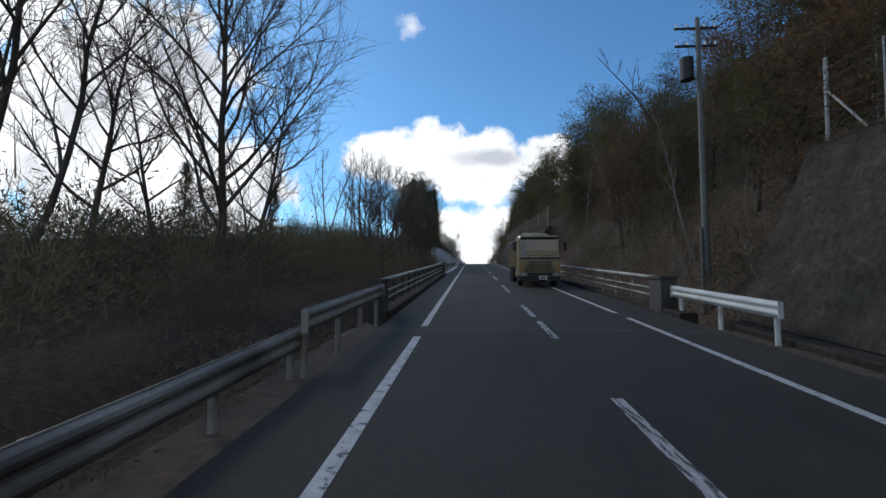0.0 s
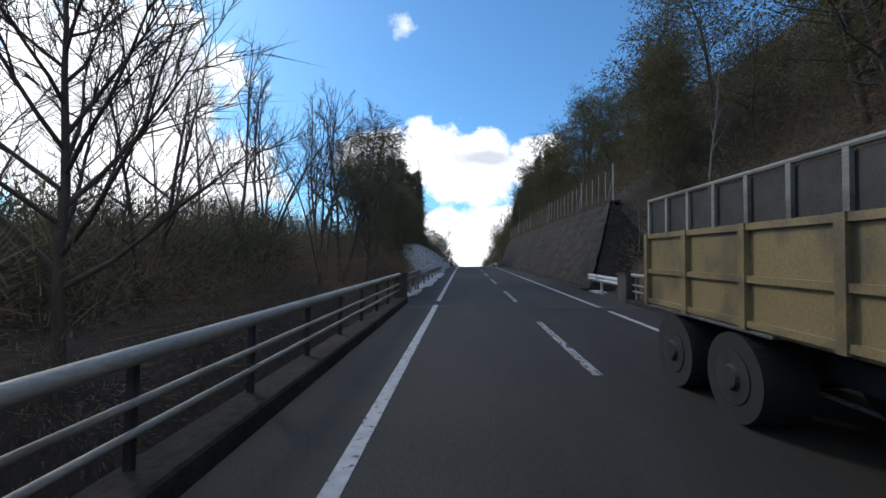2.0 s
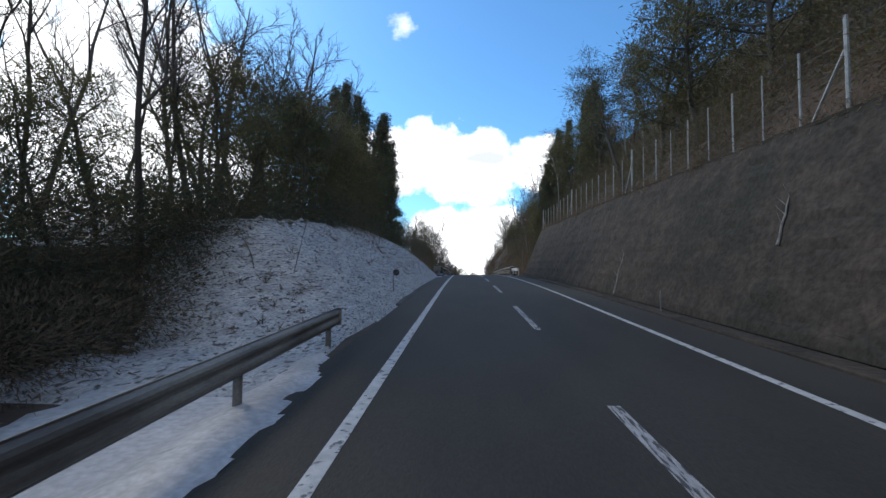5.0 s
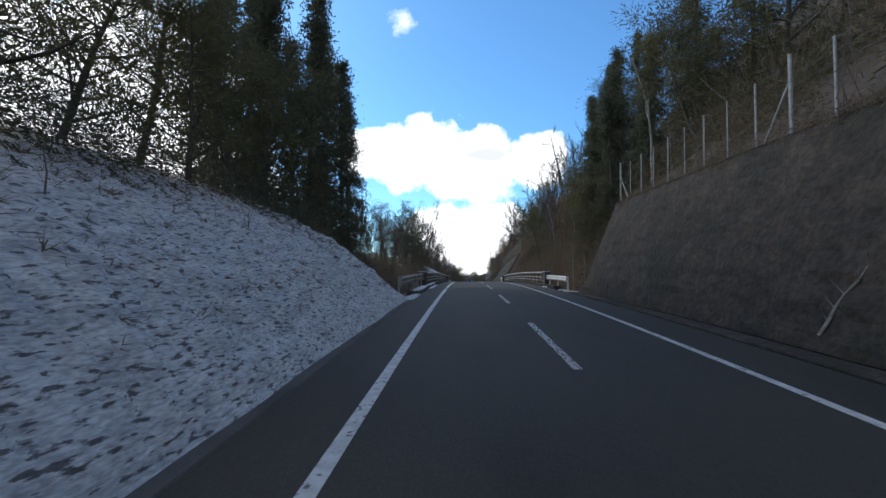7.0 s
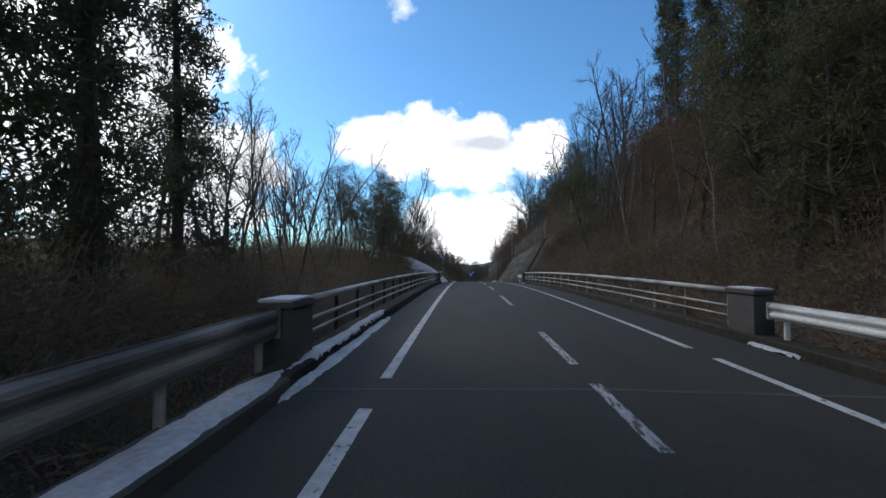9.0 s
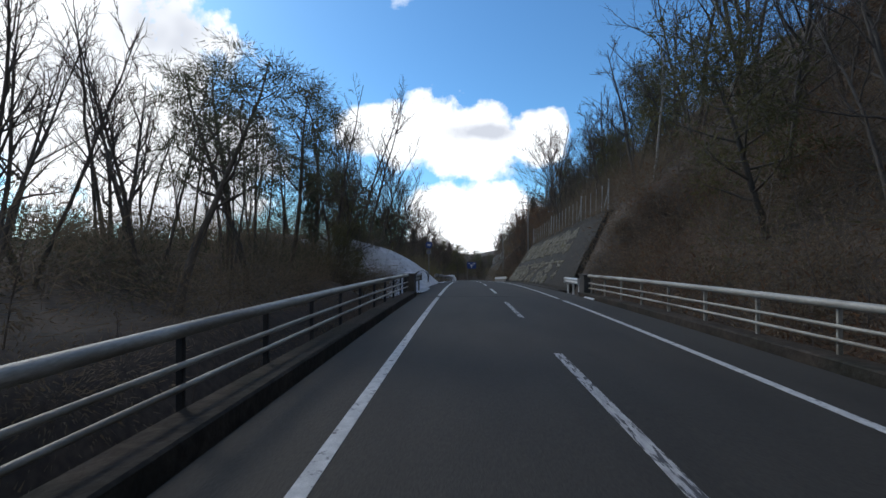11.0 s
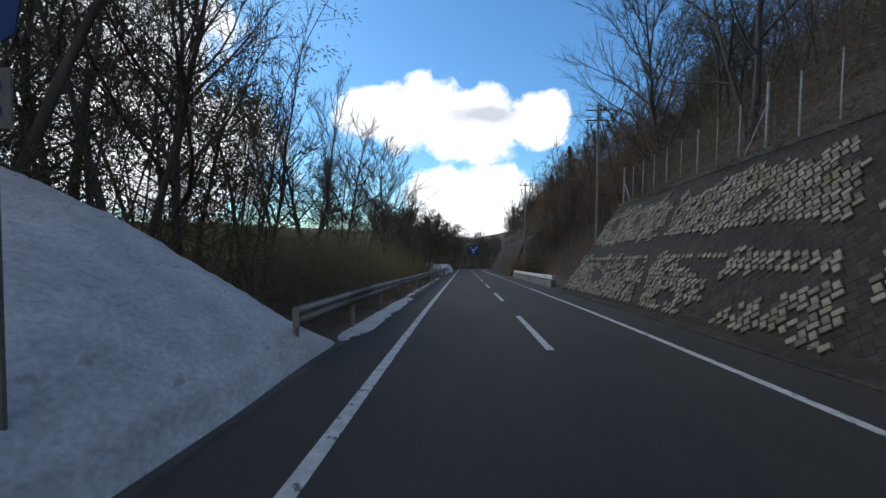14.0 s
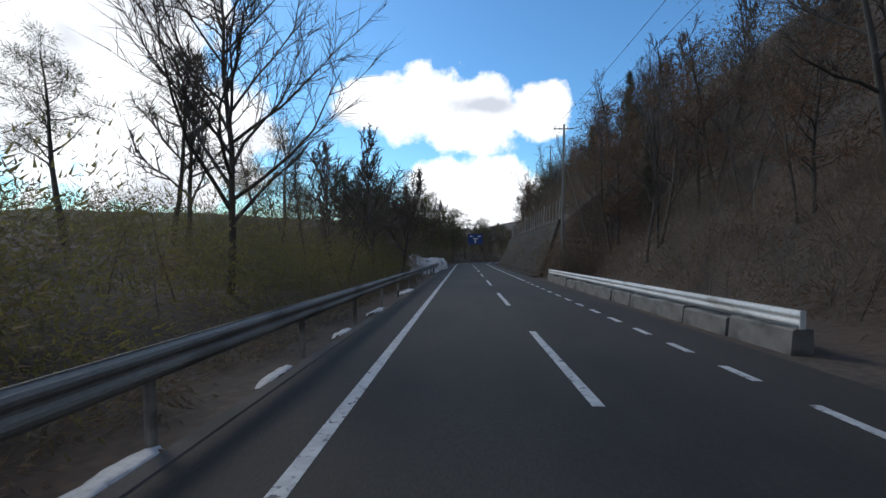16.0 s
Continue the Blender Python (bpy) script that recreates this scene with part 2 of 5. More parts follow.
def rod(a, b, r0, r1=None, n=8):
    """A tapered round bar from a to b."""
    a, b = Vector(a), Vector(b)
    bm = bmesh.new()
    m = Matrix.Translation((a + b) / 2) @ (b - a).to_track_quat("Z", "Y").to_matrix().to_4x4()
    bmesh.ops.create_cone(bm, cap_ends=True, segments=n, radius1=r0, radius2=r0 if r1 is None else r1, depth=(b - a).length, matrix=m)
    return bm


def sweep(profile, y0, y1, origin=(0, 0, 0), step=2.0):
    """A closed profile of (x, z) drawn along the road from y0 to y1, following its rise and bend."""
    n = max(1, int(math.ceil((y1 - y0) / step)))
    ys = [y0 + (y1 - y0) * k / n for k in range(n + 1)]
    verts = [(x + C(y) - origin[0], y - origin[1], z + S(y) - origin[2]) for y in ys for x, z in profile]
    m = len(profile)
    faces = [(k * m + j, k * m + (j + 1) % m, (k + 1) * m + (j + 1) % m, (k + 1) * m + j) for k in range(n) for j in range(m)]
    faces += [tuple(range(m - 1, -1, -1)), tuple(n * m + j for j in range(m))]
    return verts, faces


def ring(x, z, r, n=8):
    return [(x + r * math.cos(2 * math.pi * k / n), z + r * math.sin(2 * math.pi * k / n)) for k in range(n)]


def crown(x):
    return -0.015 * abs(x)


def smooth01(v):
    v = np.clip(v, 0, 1)
    return v * v * (3 - 2 * v)


def window(y, a, b, soft=2.0):
    return smooth01((y - a) / soft + 0.5) * (1 - smooth01((y - b) / soft + 0.5))


SV, CVX = np.vectorize(S), np.vectorize(C)
BRIDGES = ((13.0, 40.5), (113.0, 152.5))
WALLS = ((47.0, 108.5, 4.75, 7.0, 5.0), (157.0, 193.0, 4.6, 8.1, 5.2), (226.0, 300.0, 4.9, 7.3, 5.0), (-30.0, 12.0, 5.4, 7.4, 4.6))   # from, to, foot, head, height
RAKE = (3.2, 3.6, 3.4, 0.0)      # how far the near end leans away, foot to head
# earth banks under the snow: foot, near end, far end (from, over), and height by distance from the foot
MOUNDS = ((4.45, (68.3, 5.0), (101.4, 3.8), ((0, 0.05), (1, 1.05), (2, 1.90), (3, 2.60), (4.5, 3.40), (7.5, 4.70), (11, 5.40), (30, 6.0))),
          (4.50, (159.5, 4.5), (172.0, 4.2), ((0, 0.05), (0.8, 0.95), (2.5, 2.15), (4.6, 3.20), (6.3, 3.65), (10, 4.60), (30, 5.0))))


def rise(s, profile, y):
    """Height of an earth bank s metres from its foot, with softened corners; its top is lower at the near end."""
    a, h = zip(*profile)
    z = (np.interp(s - 0.35, a, h) + np.interp(s, a, h) + np.interp(s + 0.35, a, h)) / 3
    top = 2.9 + 0.5 * smooth01((y - 72) / 9) + 2.2 * smooth01((y - 84) / 12)
    return top - np.sqrt((top - z) ** 2 + 0.02) / 2 - (top - z) / 2


rng = np.random.default_rng(5)


def wobble(x, y, size):
    return (np.sin(x / size * 1.3 + y / size * 0.7) + np.sin(x / size * -0.6 + y / size * 1.7 + 1.3) + np.sin(x / size * 2.3 - y / size * 2.1 + 4.0) * 0.5) / 2.5


def ground_height(x, y):
    """Height of the ground over the road's centre line at that y (x from the road's centre)."""
    x, y = np.broadcast_arrays(np.asarray(x, float), np.asarray(y, float))
    bridge = sum(window(y, a, b, 4) for a, b in BRIDGES)
    late = smooth01((y - 192) / 6)
    # right: hillside
    flat_end = 6.0 + 2.5 * late
    hill = -0.15 + np.maximum(0, x - flat_end) * 0.95 + 0.05 * np.maximum(0, x - 4.4) * late
    gorge = -0.3 - 1.8 * smooth01((x - 4.6) / 1.2) + np.maximum(0, x - 6.0) * 1.2
    right = hill * (1 - bridge) + gorge * bridge
    for a, b, foot, head, high in WALLS:
        w = window(y, a + (0.5 if a > 200 else -1.2 if a > 100 else 2.6 if a > 0 else 0.6), b - 0.6, 1.6)
        shelf = np.where(x < foot + 0.35, -0.15, np.where(x < head + 0.25, -0.15 + (high + 0.05) * (x - foot - 0.35) / (head - foot - 0.1), high - 0.1 + (x - head - 0.25) * 0.85))
        right = right * (1 - w) + shelf * w
    right = right * (1 - 0.8 * smooth01((y - 330) / 130))
    right = np.where(right > 20, 20 + 26 * (1 - np.exp(-(np.maximum(right, 20) - 20) / 26)), right)
    right = right + wobble(x, y, 5.0) * np.clip((x - 8.5) / 10, 0, 1) * 1.2
    # left: a drop, then a bank that rises to low hills
    u = -x
    dip = -0.2 - (1.6 - 1.2 * smooth01((y - 150) / 6) - 1.5 * window(y, 52, 76, 8)) * smooth01((u - 4.9) / 2.5) - 3.0 * smooth01((u - 4.7) / 2.5) * bridge
    low = 3.2 * window(y, 58, 74, 8) + 2.6 * window(y, 155.5, 168, 5)
    bank = dip + (2.2 - 1.0 * smooth01((y - 150) / 6) + 2.7 * bridge) * smooth01((u - 5.6 - low) / 3.2) + 1.4 * smooth01((u - 10) / 8) + 0.055 * np.maximum(0, u - 18)
    for foot, first, last, profile in MOUNDS:
        heap = rise(u - foot, profile, y) - 0.35 * smooth01((u - foot) / 0.8) - 0.1
        w = smooth01((y - first[0]) / first[1]) * (1 - smooth01((y - last[0]) / last[1])) * smooth01((u - 4.5) / 0.4)
        keep = 1 - smooth01((u - 17) / 10)
        bank = bank + w * keep * (heap - bank)
    left = np.minimum(bank, 26) + wobble(x, y, 6.0) * np.clip((u - 6) / 8, 0, 1) * 0.7 + wobble(x, y, 45) * np.clip((u - 40) / 60, 0, 1) * 5
    z = np.where(x > 0, right, left)
    road = np.clip((np.abs(x) - 4.2) / 0.5, 0, 1)
    z = z * road + (-0.15 - 0.8 * bridge) * (1 - road)
    # hills that close the valley ahead and behind
    z = z + 17 * smooth01((y - 400) / 320) + 15 * smooth01((-y - 40) / 200)
    return z


def ground_at(x, y):
    """A place on the ground: x from the road's centre line."""
    return (x + C(y), y, float(ground_height(x, y)) + S(y))


# ---- ground ----
gx = np.concatenate([-np.geomspace(900, 30, 26), np.linspace(-28, -8, 21), np.linspace(-7.5, -4.5, 10), [-4.25, -4.0, 0, 4.0, 4.25],
                     np.linspace(4.5, 9.0, 19), np.linspace(9.6, 32, 30), np.geomspace(34, 900, 24)])
gy = np.concatenate([-np.geomspace(400, 24, 12), np.arange(-20, 310, 1.25), np.geomspace(312, 1500, 40)])
XX, YY = np.meshgrid(gx, gy)
ZZ = ground_height(XX, YY) + SV(np.minimum(YY, 520.0))
nx, ny = len(gx), len(gy)
verts = np.stack([XX + CVX(np.minimum(YY, 330.0)), YY, ZZ], -1).reshape(-1, 3)
idx = np.arange(nx * ny).reshape(ny, nx)
faces = np.stack([idx[:-1, :-1], idx[:-1, 1:], idx[1:, 1:], idx[1:, :-1]], -1).reshape(-1, 4)
ground = piece("ground", verts.tolist(), faces.tolist(), "earth", smooth=True)
tagged(ground, "dark brown wooded ground with leaf litter beside the road", "ground", kind="structure")

# ---- carriageway ----
RX = 4.15
prof = [(-RX, crown(RX)), (0, 0), (RX, crown(RX)), (RX, -0.45), (-RX, -0.45)]
v, f = sweep(prof, -40, 330)
road = tagged(piece("road", v, f, "asphalt"), "dark grey worn asphalt two-lane road with white markings", "road", kind="structure")


def stripe(x, w, y0, y1, mat, name):
    v, f = sweep([(x - w / 2, crown(x - w / 2) - 0.01), (x + w / 2, crown(x + w / 2) - 0.01), (x + w / 2, crown(x + w / 2) + 0.006), (x - w / 2, crown(x - w / 2) + 0.006)], y0, y1)
    return piece(name, v, f, mat, road)


for a, b in ((-40, 9.6), (11.0, 39.6), (41.0, 112.3), (113.6, 151.3), (152.4, 330)):
    stripe(-3.0, 0.17, a, b, "paint", "edge_line")
for a, b in ((-40, 12.6), (13.7, 38.0), (39.0, 115.1), (116.0, 149.8), (150.9, 194.0), (219.0, 330)):
    stripe(2.68, 0.15, a, b, "paint", "edge_line")
for k in range(13):
    stripe(2.68, 0.15, 195.0 + 1.82 * k, 195.85 + 1.82 * k, "paint", "edge_dash")
DASHES = [(-20, -15), (-9.5, -4.5), (0.5, 5.5), (9.3, 11.6), (12.5, 15.4), (20.4, 25.2), (30.5, 35.5), (40.4, 45.0), (50.4, 55.3), (60.4, 65.2), (70.3, 75.0),
          (80.4, 85.3), (90.5, 95.4), (100.8, 105.6), (111.2, 113.3), (114.4, 117.5), (123.6, 128.6), (133.6, 138.6), (143.5, 148.5)]
DASHES += [(153.7 + 10 * k, 158.6 + 10 * k) for k in range(14)]
for a, b in DASHES:
    stripe(0.0, 0.15, a, b, "worn" if a < 150 else "paint", "centre_dash")
for y in (10.4, 39.0, 113.0, 151.5):
    v, f = sweep([(-RX, crown(RX) - 0.01), (0, -0.01), (RX, crown(RX) - 0.01), (RX, crown(RX) + 0.004), (0, 0.004), (-RX, crown(RX) + 0.004)], y, y + (0.30 if y == 39.0 else 0.10))
    piece("expansion_joint", v, f, "dark_concrete", road, "narrow worn bridge joint across the asphalt")


def kerb(x, y0, y1, mat, label, high=0.16, wide=0.30, name="kerb"):
    w = wide / 2
    v, f = sweep([(x - w, -0.4), (x + w, -0.4), (x + w, high - 0.03), (x + w - 0.03, high), (x - w + 0.03, high), (x - w, high - 0.03)], y0, y1)
    return tagged(piece(name, v, f, mat), label, "kerb", kind="structure")


for a, b in BRIDGES:
    for s in (-1, 1):
        kerb(s * 4.55, a, b + 1, "wall_face", "weathered dark concrete bridge kerb under the railing", 0.06 if a < 50 else 0.12, 0.52)
kerb(-4.52, 106.7, 113, "dark_concrete", "concrete kerb with snow under the guardrail posts", 0.12, 0.62)
kerb(-4.28, 76, 103, "dark_concrete", "concrete gutter edge at the foot of the snow bank", -0.05, 0.26, "gutter")
kerb(-4.28, 156, 245, "dark_concrete", "concrete gutter edge beside the guardrail", -0.05, 0.26, "gutter")
for w0, w1, foot, _, _ in WALLS:
    kerb(foot - 0.30, w0, w1, "wall_face", "dark concrete gutter at the foot of the retaining wall", 0.0, 0.55, "gutter")

# ---- guardrails ----
BEAM = [(0.0, 0.0), (0.0, 0.02), (0.050, 0.050), (0.068, 0.085), (0.062, 0.120), (0.036, 0.160), (0.036, 0.190), (0.062, 0.230), (0.068, 0.265), (0.050, 0.300), (0.0, 0.33), (0.0, 0.35)]
BEAM = BEAM + [(d - 0.012, z) for d, z in reversed(BEAM)]


def guardrail(x, y0, y1, top, mat, label, gap=2.0, post_mat=None, low=-0.4, ends=True, tall=0.35, fall=0.0):
    """A two-wave steel beam on round posts; the waves face the road. fall: how much lower the far end is."""
    s = 1 if x < 0 else -1
    o = (x + C(y0), y0, S(y0))
    g = base("guardrail", o, label, "guardrail", "roadside guardrails")
    v, f = sweep([(x + s * d, top - tall + z * tall / 0.35) for d, z in BEAM], y0, y1, o)
    v = [(a, b, c - fall * b / (y1 - y0)) for a, b, c in v]
    piece("beam", v, f, mat, g)
    head = top
    n = max(1, round((y1 - y0 - 0.6) / gap))
    for k in range(n + 1):
        y = y0 + 0.3 + (y1 - y0 - 0.6) * k / n
        c = Vector((x - s * 0.09 + C(y), y, S(y))) - Vector(o)
        top = head - fall * (y - y0) / (y1 - y0)
        p = part("post", rod(c + Vector((0, 0, low)), c + Vector((0, 0, top - 0.06)), 0.057, n=10), post_mat or mat, g)
        part("cap", rod(c + Vector((0, 0, top - 0.06)), c + Vector((0, 0, top - 0.04)), 0.060, 0.045, n=10), post_mat or mat, p)
        part("bracket", box(min(0, s * 0.11) + c.x, max(0, s * 0.11) + c.x, c.y - 0.03, c.y + 0.03, c.z + top - 0.26, c.z + top - 0.10), mat, p)
    if ends:
        for y in (y0, y1):
            c = Vector((x + s * 0.04 + C(y), y, S(y) + head - fall * (y == y1) - tall / 2)) - Vector(o)
            part("end_plate", box(c.x - 0.055, c.x + 0.055, c.y - 0.012, c.y + 0.012, c.z - tall / 2 - 0.003, c.z + tall / 2 + 0.003, 0.004), mat, g)
    return g


def bridge_railing(x, y0, y1, mat, label):
    s = 1 if x < 0 else -1
    o = (x, y0, S(y0))
    g = base("bridge_railing", o, label, "railing", "bridge railings")
    for name, z, r in (("top_rail", 0.985, 0.078), ("middle_rail", 0.61, 0.036), ("lower_rail", 0.37, 0.036)):
        v, f = sweep(ring(x, z, r, 10), y0, y1, o)
        piece(name, v, f, mat, g, smooth=True)
    n = round((y1 - y0 - 0.4) / 2.0)
    for k in range(n + 1):
        y = y0 + 0.2 + (y1 - y0 - 0.4) * k / n
        c = Vector((x - s * 0.07, y, S(y))) - Vector(o)
        # posts take a dark colour on the left railing, cream on the right
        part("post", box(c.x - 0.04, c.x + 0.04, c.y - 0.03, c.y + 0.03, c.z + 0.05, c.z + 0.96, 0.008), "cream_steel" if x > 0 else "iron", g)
    return g


def pillar(x, y, snow=False, w=0.42, d=0.95, h=1.06):
    g = base("bridge_pillar", (x, y, S(y)), "weathered concrete bridge end pillar" + (" with a cap of snow" if snow else " beside the railing"), "pillar", "bridge pillars")
    part("shaft", box(-w / 2, w / 2, -d / 2, d / 2, -0.3, h - 0.1, 0.02), "dark_concrete", g)
    part("capstone", box(-w / 2 - 0.04, w / 2 + 0.04, -d / 2 - 0.04, d / 2 + 0.04, h - 0.10, h, 0.02), "dark_concrete", g)
    if snow:
        part("snow_cap", box(-w / 2 - 0.01, w / 2 + 0.01, -d / 2, d / 2, h, h + 0.05, 0.022), "snow", g, "thin cap of snow")
    return g


guardrail(-4.58, -24, 7.0, 0.64, "steel", "low dull grey steel guardrail on posts along the verge", tall=0.38)
guardrail(-4.40, 6.5, 12.3, 0.95, "steel", "dull grey steel guardrail before the bridge pillar", 1.7, "pole", tall=0.38)
guardrail(4.55, 9.2, 13.9, 0.80, "white_steel", "white painted steel guardrail with a plain end", 1.9)
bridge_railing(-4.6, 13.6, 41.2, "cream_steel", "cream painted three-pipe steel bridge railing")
bridge_railing(4.5, 15.2, 40.8, "cream_steel", "cream painted three-pipe steel bridge railing")
pillar(-4.62, 12.9), pillar(4.52, 14.6, w=0.50), pillar(4.52, 41.3, w=0.50), pillar(-4.62, 41.8)
guardrail(-4.55, 42.4, 47.6, 0.99, "steel", "dull grey steel guardrail behind the bridge end", 1.9, "pole", tall=0.38)
guardrail(-4.45, 47.4, 69.0, 0.80, "steel", "long dull grey steel guardrail ending at the snow bank", 3.6, "pole", tall=0.36, fall=0.14)
guardrail(4.55, 42.0, 45.2, 0.80, "white_steel", "short white painted steel guardrail", 2.6)
guardrail(4.85, 45.6, 47.6, 0.76, "white_steel", "short white painted steel guardrail at the wall", 1.5)
guardrail(-4.72, 102.9, 113.6, 1.0, "steel", "dull grey steel guardrail rising out of the snow", 2.0, tall=0.46)
guardrail(4.55, 110.2, 116.4, 0.84, "white_steel", "white painted steel guardrail with a smear of snow", 2.4)
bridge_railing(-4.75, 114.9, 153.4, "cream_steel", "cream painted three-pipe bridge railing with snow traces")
bridge_railing(4.6, 117.8, 152.6, "cream_steel", "cream painted three-pipe bridge railing with snow traces")
pillar(-4.78, 114.2, True, 0.55), pillar(4.6, 117.15, True), pillar(-4.75, 154.2, True, 0.6), pillar(4.6, 153.2)
hooded = guardrail(-4.66, 154.9, 159.2, 0.98, "steel", "dull grey steel guardrail with a rounded hood at its end", 1.5, "pole", tall=0.44)


def hood(r0, r1, low, first, last, y0, y1, mat, name, label):
    """A bent sheet, open below, whose arch spans the angles first to last."""
    cx, cz, n = -4.58, 0.74, 16
    angles = [radians(first + (last - first) * k / n) for k in range(n + 1)]
    outer = [(cx + r1 * math.cos(a), cz + r1 * math.sin(a)) for a in angles]
    inner = [(cx + r0 * math.cos(a), cz + r0 * math.sin(a)) for a in reversed(angles)]
    if low:
        outer, inner = [(outer[0][0], low)] + outer + [(outer[-1][0], low + 0.1)], [(inner[0][0], low + 0.1)] + inner + [(inner[-1][0], low)]
    v, f = sweep(outer + inner, y0, y1, (-4.66, 154.9, S(154.9)), 0.6)
    return piece(name, v, f, mat, hooded, label, True)


hood(0.425, 0.445, 0.42, 0, 180, 158.9, 159.75, "steel", "end_hood", "dull bent steel end hood")
hood(0.448, 0.480, 0, 48, 150, 158.93, 159.7, "snow", "snow_cap", "thin cap of snow on the hood")
guardrail(4.45, 153.9, 157.0, 0.82, "white_steel", "short white painted steel guardrail with a ridge of snow", 1.3)
guardrail(-4.6, 172.7, 252.0, 0.90, "steel", "long dull grey steel guardrail above the slope", 4.0)
rail = guardrail(4.85, 197.0, 221.0, 0.74, "white_steel", "white painted steel guardrail on low concrete blocks", 4.0, low=0.0)


def footing(y0, y1):
    d, h = 0.03 * math.sin(y0 * 2.3), 0.34 + 0.04 * math.sin(y0 * 1.7)
    v, f = sweep([(4.66 + d, -0.3), (5.14, -0.3), (5.10, h), (4.74 + d, h), (4.69 + d, h - 0.04)], y0, y1, (4.9, y0, S(y0)))
    g = base("concrete_block", (4.9, y0, S(y0)), "stained low concrete footing block under the guardrail", "concrete block", "guardrail footings")
    piece("block", v, f, "concrete", g)


for k in range(12):
    footing(197.1 + 2.0 * k, 199.04 + 2.0 * k)


# ---- retaining walls ----
def wall(n, y0, y1, foot, head, high, mats, bands, label, cell=0.36):
    """A battered wall of diagonal blocks, alternately leaning, over a dark backing."""
    o = (foot, y0, S(y0))
    run = math.hypot(head - foot, high)
    ex, ez = (head - foot) / run, high / run
    g = tagged(new("wall_%d" % n), label, "retaining wall", kind="structure")
    g.location = (foot + C(y0), y0, S(y0))
    rake = RAKE[n - 1]
    v, f = sweep([(foot, -0.4), (foot + 0.25, -0.4), (head + 0.25, high), (head, high)], y0, y1, (o[0] + C(y0), y0, o[2]))
    v = [(x, y + rake * min(1, max(0, z) / high) * max(0, 1 - y / 8), z) for x, y, z in v]
    piece("backing", v, f, "wet_block" if n in (2, 3) else "wall_face", g)
    if n in (1, 4):
        nu, nv = int((y1 - y0) / 0.30), 24
        verts, faces = [], []
        for i in range(nu + 1):
            for j in range(nv + 1):
                h = high * j / nv
                y = y0 + rake * j / nv + (y1 - y0 - rake) * i / nu
                bulge = 0.03 + 0.012 * (j % 3 == 1) + 0.075 * abs(noise.noise((y * 0.8, h * 1.6, n))) + 0.05 * noise.noise((y * 2.7, h * 3.1, n + 5.0))
                verts.append((ex * h / ez - ez * bulge + C(y) - C(y0), y - y0, h + ex * bulge + S(y) - o[2]))
        for i in range(nu):
            for j in range(nv):
                k = i * (nv + 1) + j
                faces.append((k, k + 1, k + nv + 2, k + nv + 1))
        piece("face", verts, faces, "wall_face", g, "rough weathered wall face with moss")
    v, f = sweep([(head - 0.03, high + 0.004), (head + 0.6, high + 0.004), (head + 0.6, high + (0.16 if n == 2 else 0.10)), (head - 0.03, high + (0.16 if n == 2 else 0.10))], y0 + rake, y1, (o[0] + C(y0), y0, o[2]))
    piece("coping", v, f, "dark_concrete" if n == 2 else "wall_face", g)
    top = 0.16 if n == 2 else 0.34
    v, f = sweep([(foot - 0.05, -0.3), (foot + 0.2, -0.3), (foot + 0.2 * ex + 0.1, top), (foot + top * ex / ez - 0.05, top)], y0, y1, (o[0] + C(y0), y0, o[2]))
    piece("footing", v, f, "mortar" if n == 2 else "wall_face", g)
    sets = {m: ([], []) for m in mats}
    tall = cell * 1.42
    rowsN = 0 if n in (1, 4) else int(run / (tall / 2)) - 1
    local = random.Random(n)
    for r in range(rowsN):
        ca = (r + 1) * tall / 2 + 0.01
        for c in range(int((y1 - y0) / cell)):
            yc = y0 + (c + (0.5 if r % 2 else 1.0)) * cell
            if yc + cell > y1 - 0.05 or yc - cell * 0.6 < y0 + rake * (r + 1) / rowsN:
                continue
            w, h = cell * 0.485, tall * 0.485
            m = bands((r + 0.5) / rowsN, yc, local)
            proud = (0.022 + 0.038 * local.random()) * (0.07 if n != 2 else 1.15 if m == "block" else 0.10)
            vs, fs = sets[m]
            k = len(vs)
            if n == 2:      # oblong blocks, each course leaning against the next
                a2, b2 = (cell * 0.325, cell * 0.212) if m == "block" else (cell * 0.347, cell * 0.244)
                quad = ((yc + b2 - a2, ca - b2 - a2), (yc + b2 + a2, ca - b2 + a2), (yc - b2 + a2, ca + b2 + a2), (yc - b2 - a2, ca + b2 - a2)) if r % 2 else \
                       ((yc + a2 - b2, ca - a2 - b2), (yc + a2 + b2, ca - a2 + b2), (yc - a2 + b2, ca + a2 + b2), (yc - a2 - b2, ca + a2 - b2))
            else:
                quad = ((yc, ca - h), (yc + w, ca), (yc, ca + h), (yc - w, ca))
            cy = yc
            for depth, shrink in ((0.0, 1.0), (proud, 0.94 if n != 2 else 0.88 if m == "block" else 0.985)):
                for yy, aa in quad:
                    yy, aa = cy + (yy - cy) * shrink, ca + (aa - ca) * shrink
                    vs.append((foot + ex * aa - ez * depth + C(yy) - o[0] - C(y0), yy - y0, ez * aa + ex * depth + S(yy) - o[2]))
            fs += [(k + 4, k + 7, k + 6, k + 5)] + [(k + j, k + 4 + j, k + 4 + (j + 1) % 4, k + (j + 1) % 4) for j in range(4)]
    return g, sets


